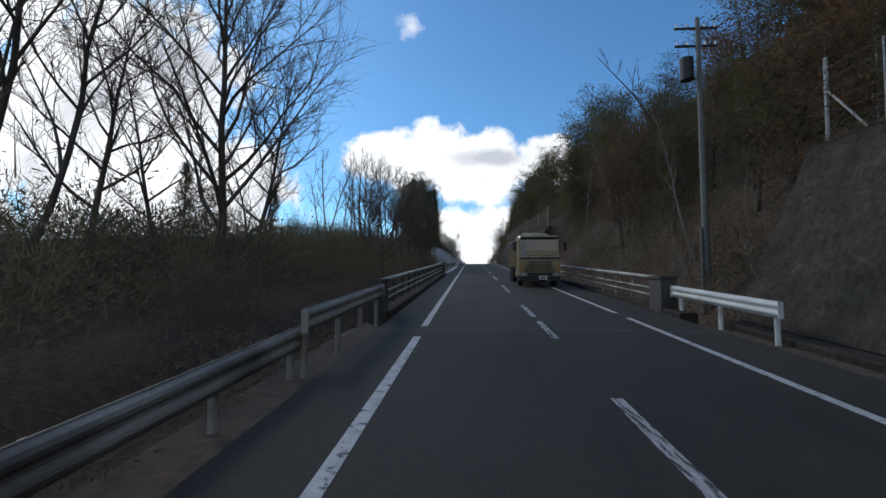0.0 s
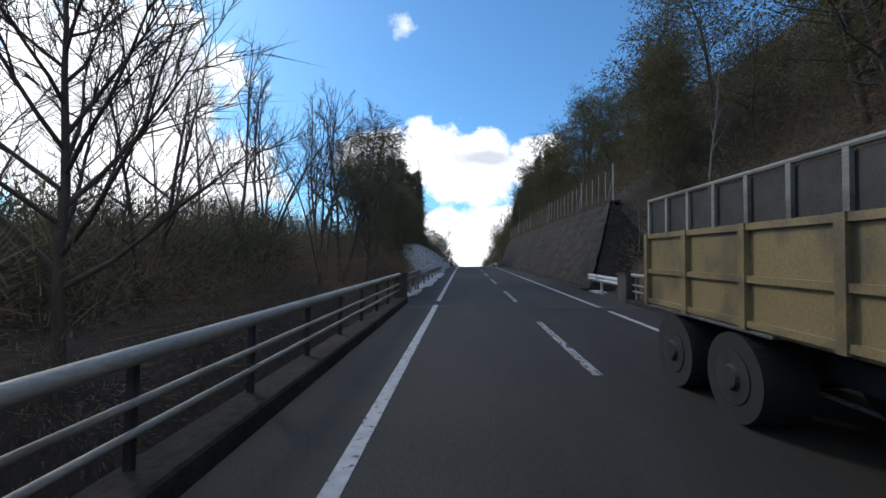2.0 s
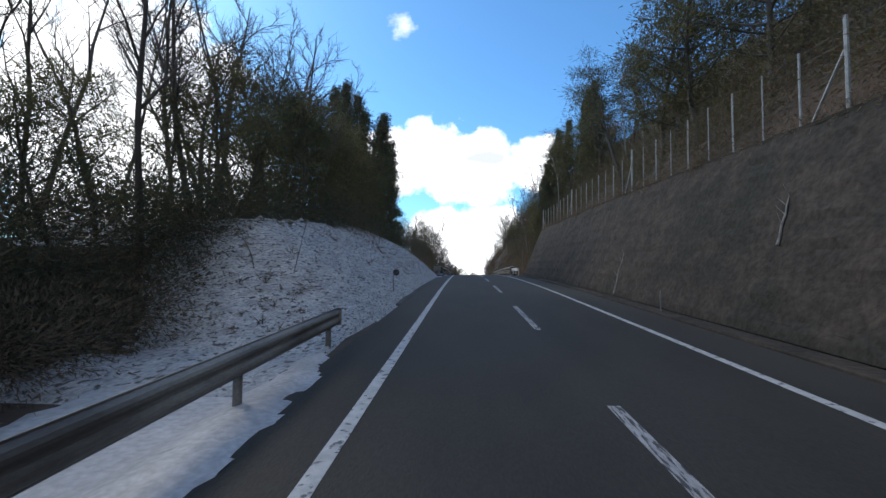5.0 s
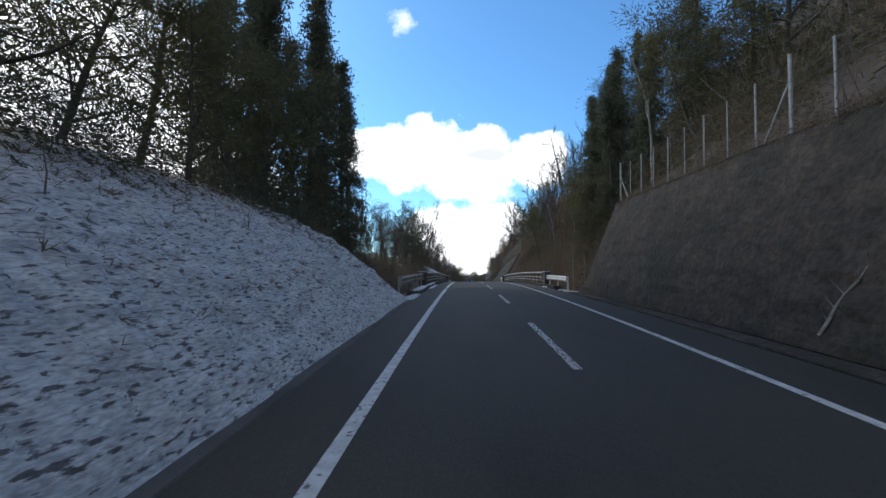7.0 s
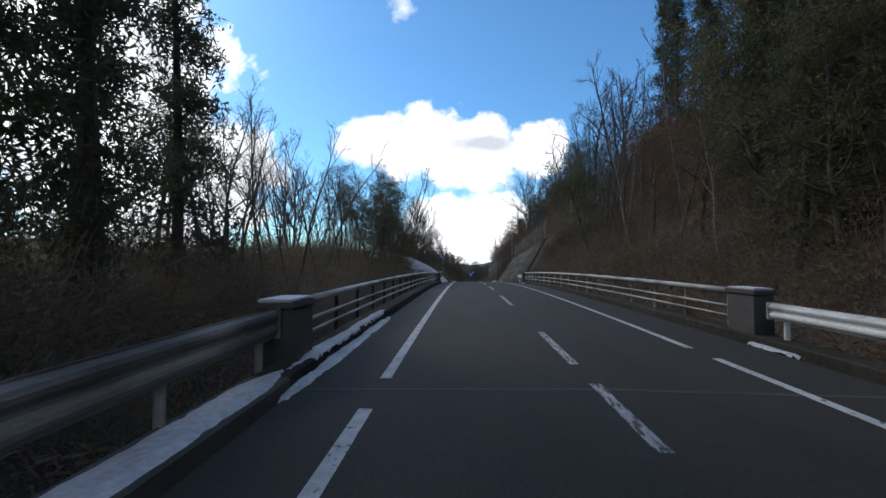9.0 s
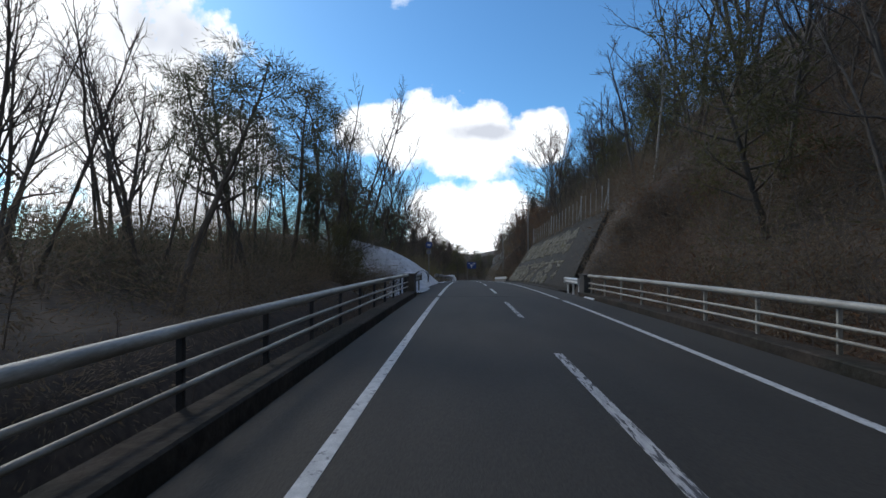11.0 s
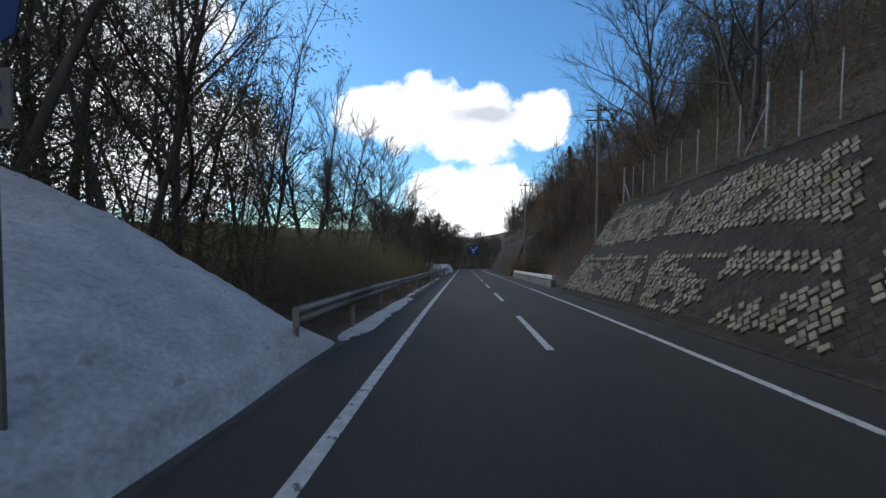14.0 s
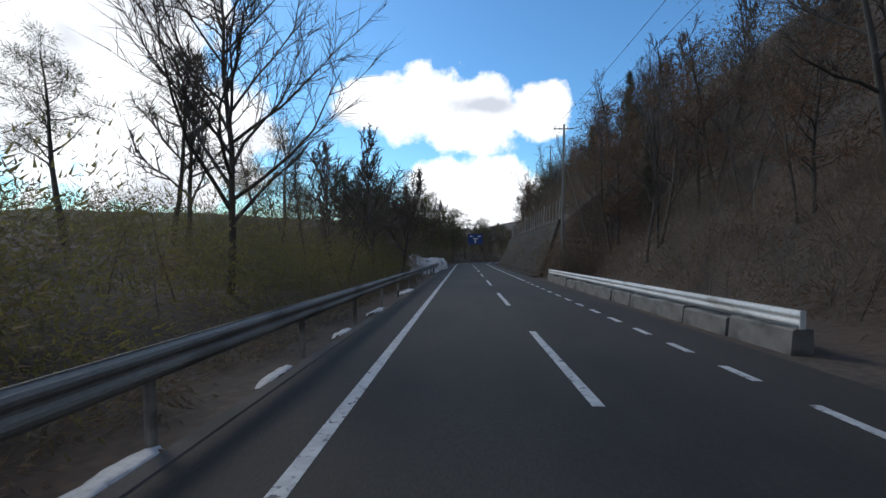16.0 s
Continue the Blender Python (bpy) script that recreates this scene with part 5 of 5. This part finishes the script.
brush("bush", scatter(44, 5.2, 9.0, 222.0, 229.5, 50, 0.9, 1.6), "brush", 50, "dry bushes before the far wall", 0.055, 330, 1.2, 2.2)


def far_woods(seed, count, spots_fn, leaf_mat, label, twiggy=False, size=0.34, per=60):
    r = np.random.default_rng(seed)
    pts = []
    for k in range(count):
        x, y, h = spots_fn(r)
        z = float(ground_height(x, y)) + S(min(y, 520.0))
        m = 70 if twiggy else per
        c = r.normal(0, 1, (m, 3)) * np.array([0.24 * h, 0.24 * h, 0.22 * h]) + np.array([x + C(min(y, 330.0)), y, z + 0.52 * h])
        pts.append(c)
    v, f = leaf_mesh(np.concatenate(pts), 0.085, seed, 18, -1.2) if twiggy else leaf_mesh(np.concatenate(pts), size, seed)
    return tagged(piece("far_woods", v.tolist(), f.tolist(), leaf_mat), label, "woods", kind="stuff")


far_woods(21, 520, lambda r: (r.uniform(-170, -26), r.uniform(-20, 420), r.uniform(5, 9)), "brush", "distant brown winter woods on the hills", size=0.24, per=64)
far_woods(22, 300, lambda r: (r.uniform(-170, -30), r.uniform(-20, 420), r.uniform(5, 10)), "cedar", "distant dark evergreen woods on the hills", size=0.24, per=64)
far_woods(23, 420, lambda r: (r.uniform(-60, 60), r.uniform(335, 470), r.uniform(6, 10)), "brush", "brown woods closing the valley ahead")
far_woods(24, 160, lambda r: (r.uniform(-60, 60), r.uniform(335, 470), r.uniform(6, 11)), "cedar", "dark evergreen woods closing the valley ahead")
far_woods(26, 900, lambda r: (r.uniform(-120, 120), r.uniform(400, 640), r.uniform(7, 12)), "brush", "brown woods on the far hills")
far_woods(27, 420, lambda r: (r.uniform(20, 110), r.uniform(300, 420), r.uniform(6, 10)), "brush", "bare brown woods above the bend", size=0.28, per=50)
far_woods(28, 900, lambda r: (r.uniform(18, 52), r.uniform(205, 350), r.uniform(6, 9)), "brush", "bare brown woods on the hill above the bend", size=0.14, per=80)
far_woods(29, 800, lambda r: (r.uniform(6, 42), r.uniform(300, 430), r.uniform(5, 9)), "brush", "bare brown woods behind the bend", size=0.28, per=50)
far_woods(25, 420, lambda r: (r.uniform(22, 60), r.uniform(-20, 330), r.uniform(6, 9)), "brush", "bare brown woods on top of the hillside", size=0.15, per=70)


TUFT = leaf_mesh
grass = random.Random(9)
tufts("dry_grass", [(0.5 + 6.5 * grass.random() ** 0.7, 69 + 33 * grass.random(), grass.uniform(0.6, 1.6)) for _ in range(1500)], shape_1, 4.45, 51, "dry grass and litter poking through the snow", 0.06, 12)
tufts("dry_grass", [(0.4 + 5.0 * grass.random() ** 0.6, 160 + 14 * grass.random(), grass.uniform(0.4, 1.0)) for _ in range(260)], shape_2, 4.5, 52, "dry grass and litter poking through the snow", 0.05, 8)


# ---- poles and signs ----
def utility_pole(x, y, high, label, arms=1, lamp=False):
    px, py, pz = ground_at(x, y)
    g = base("utility_pole", (px, py, pz), label, "utility pole", "utility poles")
    part("shaft", rod((0, 0, -0.6), (0, 0, high), 0.15, 0.085, 12), "pole", g, smooth=False)
    for k in range(arms):
        z = high - 0.35 - 0.75 * k
        a = part("crossarm", box(-0.85, 0.85, 0.11, 0.19, z - 0.04, z + 0.04, 0.008), "iron", g)
        for d in (-0.75, -0.35, 0.35, 0.75):
            part("insulator", rod((d, 0.15, z + 0.04), (d, 0.15, z + 0.19), 0.045, 0.030, 8), "letter", a)
    for k in range(8):
        z = 2.4 + k * 0.9
        if z < high - 1.5:
            s = -1 if k % 2 else 1
            part("step_bolt", rod((0, s * 0.12, z), (0, s * 0.30, z), 0.012, n=5), "iron", g)
    return g


near_pole = utility_pole(7.45, 17.4, 11.8, "grey concrete utility pole with crossarms and a conduit", 2)
part("conduit", rod((-0.20, -0.05, -0.2), (-0.19, -0.05, 3.2), 0.06, n=8), "pole", near_pole, "pale cable conduit")
part("transformer", rod((-0.48, 0, 9.2), (-0.48, 0, 10.1), 0.26, n=14), "iron", near_pole, "grey cylindrical transformer")
pole_b = utility_pole(8.3, 198.0, 13.4, "tall concrete utility pole on the brown verge", 2)
pole_c = utility_pole(6.9, 226.0, 12.7, "tall concrete utility pole behind the guardrail", 1)
part("stay_wire_guard", rod((3.2, 0.6, 0.0), (0.05, 0.0, 9.6), 0.03, n=6), "pole", pole_c, "pale stay wire sleeve")
utility_pole(13.5, 265, 11, "far concrete utility pole beside the bend", 1)


def cable(a, b, sag, label="thin black overhead cable between poles"):
    n = 14
    path = [Vector(a).lerp(Vector(b), k / n) - Vector((0, 0, sag * 4 * (k / n) * (1 - k / n))) for k in range(n + 1)]
    verts, faces = [], []
    tube(path, [0.014] * (n + 1), 4, verts, faces)
    return tagged(piece("overhead_cable", verts, faces, "black"), label, "cable", "overhead cables")


for d in (-0.75, 0.75):
    p, q = pole_b.location + Vector((d, 0.15, 13.24)), pole_c.location + Vector((d, 0.15, 12.54))
    cable(p, q, 0.35)


def marker_post(x, y, high, r, label, mat="pole"):
    g = ground_at(x, y)
    o = base("marker_post", g, label, "post")
    part("shaft", rod((0, 0, -0.4), (0, 0, high), r, n=8), mat, o)
    part("cap", rod((0, 0, high), (0, 0, high + 0.03), r * 1.15, r * 0.7, n=8), mat, o)
    return o


marker_post(5.25, 111.6, 3.3, 0.032, "slim pale steel post beside the guardrail end", "pole")
marker_post(5.9, 111.3, 2.3, 0.03, "thin short steel post in the snow", "pole")

# delineator with a round head, bent over, in the foot of the snow bank
dy = 77.2
dl = base("delineator", (-4.62, dy, S(dy)), "slim bent delineator post with a dark round head", "delineator")
part("shaft", rod((0, 0, -0.2), (0, 0, 0.95), 0.022, n=8), "pole", dl)
part("bracket", rod((0, 0, 0.95), (0.10, 0, 1.12), 0.018, n=6), "iron", dl)
hd = part("head", rod((0.10, -0.03, 1.10), (0.12, 0.05, 1.06), 0.12, n=16), "iron", dl, "dark round reflector head")
part("reflector", rod((0.10, -0.045, 1.10), (0.10, -0.03, 1.10), 0.09, n=16), "black", hd)


def text_curve(body, size, parent, at, mat="letter", name="lettering"):
    cu_ = bpy.data.curves.new(name, "FONT")
    cu_.body, cu_.size, cu_.align_x, cu_.align_y, cu_.extrude = body, size, "CENTER", "CENTER", 0.003
    tmp = bpy.data.objects.new(name, cu_)
    scene.collection.objects.link(tmp)
    bpy.context.view_layer.update()
    me = bpy.data.meshes.new_from_object(tmp.evaluated_get(bpy.context.evaluated_depsgraph_get()))
    bpy.data.objects.remove(tmp)
    me.materials.clear()
    me.materials.append(M[mat])
    ob = new(name, me)
    ob.parent = parent
    ob.matrix_local = pose(*at, 90, 0, 0)
    return ob


# route marker on a post in the second snow heap
ry_ = 168.2
rs = base("route_sign", (-4.85, ry_, S(ry_)), "blue prefectural route marker on a grey post in the snow", "road sign")
part("post", rod((0, 0.04, -0.2), (0, 0.04, 3.75), 0.038, n=10), "pole", rs)
bm = bmesh.new()
hexa = [(0.0, -0.30), (0.24, -0.18), (0.30, 0.10), (0.22, 0.27), (0.0, 0.30), (-0.22, 0.27), (-0.30, 0.10), (-0.24, -0.18)]
lowv = [bm.verts.new((x, 0.006, z + 3.42)) for x, z in hexa]
upv = [bm.verts.new((x, -0.006, z + 3.42)) for x, z in hexa]
bm.faces.new(lowv[::-1]), bm.faces.new(upv)
for k in range(8):
    bm.faces.new((lowv[k], lowv[(k + 1) % 8], upv[(k + 1) % 8], upv[k]))
plate = part("plate", bm, "blue", rs, "blue shield-shaped plate")
text_curve("33", 0.27, plate, (0.0, -0.010, 3.42))
sub = part("name_plate", box(-0.21, 0.21, -0.008, 0.008, 2.62, 3.02, 0.004), "pole", rs, "dim grey name plate")
for z in (2.90, 2.74):
    part("bar", box(-0.14, 0.14, -0.014, -0.008, z - 0.03, z + 0.03), "blue", sub)

# direction sign at the bend
gy_ = 284.0
gs = base("direction_sign", (-0.6, gy_, S(gy_)), "large blue direction sign on a pole at the bend", "road sign")
part("pole", rod((0, 0, -3.0), (0, 0, 6.6), 0.09, 0.07, 10), "pole", gs)
face = part("panel", box(-0.1, 3.1, -0.16, -0.12, 4.2, 6.5, 0.01), "blue", gs)
part("arm", rod((0, -0.05, 6.1), (3.0, -0.08, 6.1), 0.04, n=8), "pole", gs)
part("arm", rod((0, -0.05, 4.7), (3.0, -0.08, 4.7), 0.04, n=8), "pole", gs)
for x0, x1, z0, z1 in ((1.35, 1.6, 4.5, 5.5), (1.0, 1.35, 5.35, 5.6), (1.6, 2.1, 5.35, 5.6), (0.3, 0.9, 5.9, 6.1), (2.0, 2.7, 5.9, 6.1)):
    part("bar", box(x0, x1, -0.172, -0.162, z0, z1), "letter", face)


# ---- tipper truck ----
def wheel(parent, x, y, twin=False):
    s = -1 if x < 0 else 1
    w = 0.52 if twin else 0.26
    t_ = part("wheel", rod((x, y, 0.48), (x - s * w, y, 0.48), 0.48, n=28), "tyre", parent)
    part("rim", rod((x + s * 0.012, y, 0.48), (x - s * 0.04, y, 0.48), 0.29, n=20), "iron", t_)
    part("hub", rod((x + s * 0.05, y, 0.48), (x, y, 0.48), 0.12, 0.15, 14), "iron", t_)


ty = 24.2
tk = base("tipper_truck", (2.02, ty, S(ty) - 0.02), "dusty gold-beige tipper truck with high side boards", "truck")
tk.rotation_euler = (math.atan(0.05), 0, 0)
HW = 1.12
bm = bmesh.new()
sec = [(0.02, 0.62), (0.0, 1.25), (0.03, 1.78), (0.20, 2.78), (0.34, 2.90), (1.78, 2.90), (1.85, 2.80), (1.85, 0.62)]
rings_ = []
for x, inset in ((-HW, 0.05), (-HW + 0.07, 0.0), (HW - 0.07, 0.0), (HW, 0.05)):
    rings_.append([bm.verts.new((x, yy + inset * (1 if yy < 1 else -1), zz - (inset if zz > 2.7 else 0))) for yy, zz in sec])
for a, c in zip(rings_, rings_[1:]):
    for j in range(8):
        bm.faces.new((a[j], a[(j + 1) % 8], c[(j + 1) % 8], c[j]))
bm.faces.new(rings_[0]), bm.faces.new(rings_[-1][::-1])
bmesh.ops.recalc_face_normals(bm, faces=bm.faces[:])
cab = part("cab", bm, "yellow", tk)


def slab(points, thick, mat, parent, name, label=""):
    """A flat plate over four points, given its thickness along its normal."""
    pts = [Vector(p) for p in points]
    nrm = (pts[1] - pts[0]).cross(pts[3] - pts[0]).normalized() * thick
    bm = bmesh.new()
    a = [bm.verts.new(p) for p in pts]
    c = [bm.verts.new(p + nrm) for p in pts]
    bm.faces.new(a[::-1]), bm.faces.new(c)
    for j in range(len(pts)):
        bm.faces.new((a[j], a[(j + 1) % len(pts)], c[(j + 1) % len(pts)], c[j]))
    return part(name, bm, mat, parent, label)


ws = slab([(-1.07, 0.036, 1.66), (1.07, 0.036, 1.66), (1.04, 0.200, 2.72), (-1.04, 0.200, 2.72)], 0.020, "glass", cab, "windshield", "dark windshield")
# a reflection imitated by a thin pale plate in front of the glass
slab([(-1.02, 0.026, 1.78), (-0.74, 0.026, 1.78), (-0.74, 0.145, 2.50), (-1.00, 0.145, 2.50)], 0.006, "pale_reflection", ws, "sun_screen", "pale cloth behind the windshield")
for s in (-1, 1):
    pts = [(s * 1.118, 0.30, 1.80), (s * 1.118, 1.35, 1.80), (s * 1.105, 1.35, 2.62), (s * 1.105, 0.45, 2.62)]
    slab(pts if s < 0 else pts[::-1], 0.02, "glass", cab, "side_window", "dark side window")
    part("door_seam", box(s * 1.118 - 0.008, s * 1.118 + 0.008, 1.40, 1.415, 0.75, 2.65), "black", cab)
    part("door_handle", box(s * 1.13 - 0.015, s * 1.13 + 0.015, 1.20, 1.34, 1.50, 1.55, 0.005), "black", cab)
    ml = part("headlight", box(min(s * 0.72, s * 1.06), max(s * 0.72, s * 1.06), -0.075, 0.0, 0.60, 0.80, 0.02), "lamp_glass", tk, "clear headlight")
    part("bezel", box(min(s * 0.70, s * 1.08), max(s * 0.70, s * 1.08), -0.065, 0.0, 0.81, 0.85, 0.008), "chrome", ml)
    part("turn_signal", box(min(s * 0.98, s * 1.08), max(s * 0.98, s * 1.08), -0.035, 0.03, 1.02, 1.22, 0.01), "amber", cab, "amber turn signal")
    mr = part("mirror_arm", rod((s * 1.10, 0.12, 2.55), (s * 1.36, -0.05, 2.50), 0.018, n=8), "black", tk)
    part("mirror", box(s * 1.38 - 0.09, s * 1.38 + 0.09, -0.10, -0.04, 2.02, 2.52, 0.02), "black", mr)
    part("step", box(min(s * 0.95, s * 1.13), max(s * 0.95, s * 1.13), 0.15, 0.55, 0.40, 0.46, 0.01), "iron", tk)
    part("mudguard", box(min(s * 0.80, s * 1.13), max(s * 0.80, s * 1.13), 0.55, 1.75, 0.98, 1.03, 0.01), "yellow", tk)
part("bumper", box(-1.12, 1.12, -0.10, 0.12, 0.36, 0.62, 0.03), "black", tk)
part("bumper_strip", box(-0.70, 0.70, -0.045, 0.02, 0.64, 0.80, 0.01), "black", tk)
for z, w in ((0.90, 0.80), (1.02, 0.80), (1.14, 0.74), (1.26, 0.70), (1.38, 0.66)):
    part("grille", box(-w, w, -0.014, 0.03, z - 0.028, z + 0.028, 0.006), "black", cab, "dark grille slot")
part("bright_strip", box(-0.62, 0.62, -0.012, 0.03, 1.455, 1.475, 0.004), "chrome", cab)
part("wiper_panel", box(-1.04, 1.04, -0.012, 0.05, 1.56, 1.655, 0.008), "black", cab)
for x0, x1 in ((-0.7, -0.05), (0.1, 0.75)):
    part("wiper", rod((x0, -0.01, 1.72), (x1, 0.03, 1.80), 0.012, n=5), "black", cab)
pl = part("number_plate", box(-0.05, 0.39, -0.125, -0.105, 0.42, 0.64), "letter", tk, "white number plate with dark bars")
part("bar", box(0.02, 0.32, -0.132, -0.126, 0.56, 0.60), "black", pl)
part("bar", box(0.00, 0.34, -0.132, -0.126, 0.46, 0.53), "black", pl)
part("sun_visor", box(-1.06, 1.06, -0.04, 0.28, 2.73, 2.80, 0.012), "black", cab)
part("roof_deflector", box(-0.85, 0.60, 0.70, 1.35, 2.90, 3.05, 0.03), "chrome", cab, "pale roof box")
part("chassis", box(-0.42, 0.42, 0.9, 6.55, 0.55, 0.80, 0.01), "iron", tk)
part("fuel_tank", box(-1.05, -0.55, 2.15, 2.95, 0.42, 0.92, 0.04), "steel", tk)
body_ = part("load_bed", box(-1.10, 1.10, 2.05, 6.75, 1.02, 2.10, 0.02), "yellow", tk, "gold-beige steel load bed")
for s in (-1, 1):
    for y in (2.1, 3.25, 4.4, 5.55, 6.7):
        part("rib", box(s * 1.13 - 0.03, s * 1.13 + 0.03, y - 0.05, y + 0.05, 1.04, 2.12), "yellow", body_)
    for z in (1.10, 1.55, 2.08):
        part("rail", box(s * 1.12 - 0.025, s * 1.12 + 0.025, 2.06, 6.74, z - 0.035, z + 0.035), "yellow", body_)
    for k in range(9):
        y = 2.1 + k * 0.575
        part("stake", box(s * 1.08 - 0.025, s * 1.08 + 0.025, y - 0.03, y + 0.03, 2.10, 2.62), "steel", body_)
    part("side_board", box(s * 1.05 - 0.015, s * 1.05 + 0.015, 2.1, 6.7, 2.12, 2.58), "iron", body_)
    part("top_rail", rod((s * 1.08, 2.08, 2.63), (s * 1.08, 6.72, 2.63), 0.03, n=8), "steel", body_)
    part("fender", box(min(s * 0.62, s * 1.13), max(s * 0.62, s * 1.13), 4.0, 6.6, 1.0, 1.04, 0.01), "chrome", tk)
    wheel(tk, s * 1.10, 1.15), wheel(tk, s * 1.10, 4.65, True), wheel(tk, s * 1.10, 5.95, True)
part("front_board", box(-1.08, 1.08, 2.02, 2.08, 1.04, 2.85, 0.01), "yellow", body_)


def dead_stick(y, low, high, slant, label):
    """A pale dead stem hanging against the tall wall."""
    foot, head_, tall_ = WALLS[0][2:]
    rnd = random.Random(int(y * 10))
    path = []
    for k in range(6):
        h = low + (high - low) * k / 5
        yy = y + slant * k / 5 + rnd.gauss(0, 0.05)
        path.append(Vector((foot - 0.07 + (head_ - foot) * h / tall_, yy, S(yy) + h)))
    verts, faces = [], []
    tube(path, [0.035, 0.032, 0.028, 0.024, 0.018, 0.010], 6, verts, faces)
    for k in range(5):
        way = Vector((-0.3, rnd.gauss(0, 0.5), 0.7 + 0.3 * rnd.random())).normalized()
        spike(path[1 + k % 5], way, 0.35, 0.012, verts, faces)
    return tagged(piece("dead_stem", verts, faces, "pale_bark"), label, "dead plant", "dead stems on the wall")


dead_stick(79.0, 0.1, 1.8, 0.7, "pale dead stem leaning against the dark wall")
dead_stick(70.3, 2.0, 3.2, 0.3, "pale dead stem hanging on the dark wall")
dead_stick(92.0, 0.3, 1.6, -0.4, "pale dead stem leaning against the dark wall")
marker_post(4.42, 73.8, 0.75, 0.02, "short thin pale stake at the foot of the wall")

# ---- wall blocks ----
for (g, sets), d in zip(built_walls, wall_defs):
    for m, (vs, fs) in sets.items():
        own = []
        if d[0] == 2 and m == "block":
            per = len(vs) // 8
            ids = [k for k in range(per) if 171.5 < vs[8 * k][1] + d[1] < 182.0][:300]
            own = set(ids)
            shared = {}
            for k in ids:
                quad = [Vector(p) for p in vs[8 * k:8 * k + 8]]
                mid = sum(quad[:4], Vector()) / 4
                key = (round((quad[4] - quad[0]).length, 2), quad[0].y > quad[2].y)
                if key not in shared:
                    shared[key] = mesh("block", [p - mid for p in quad], [(4, 7, 6, 5)] + [(j, 4 + j, 4 + (j + 1) % 4, (j + 1) % 4) for j in range(4)], m)
                ob = new("block", shared[key])
                ob.parent, ob.location = g, mid
        nf = [f for k, f in enumerate(fs) if k // 5 not in own]
        if not nf:
            continue
        ob = piece("blockwork", vs, nf, m, g)
        tagged(ob, kind="stuff")
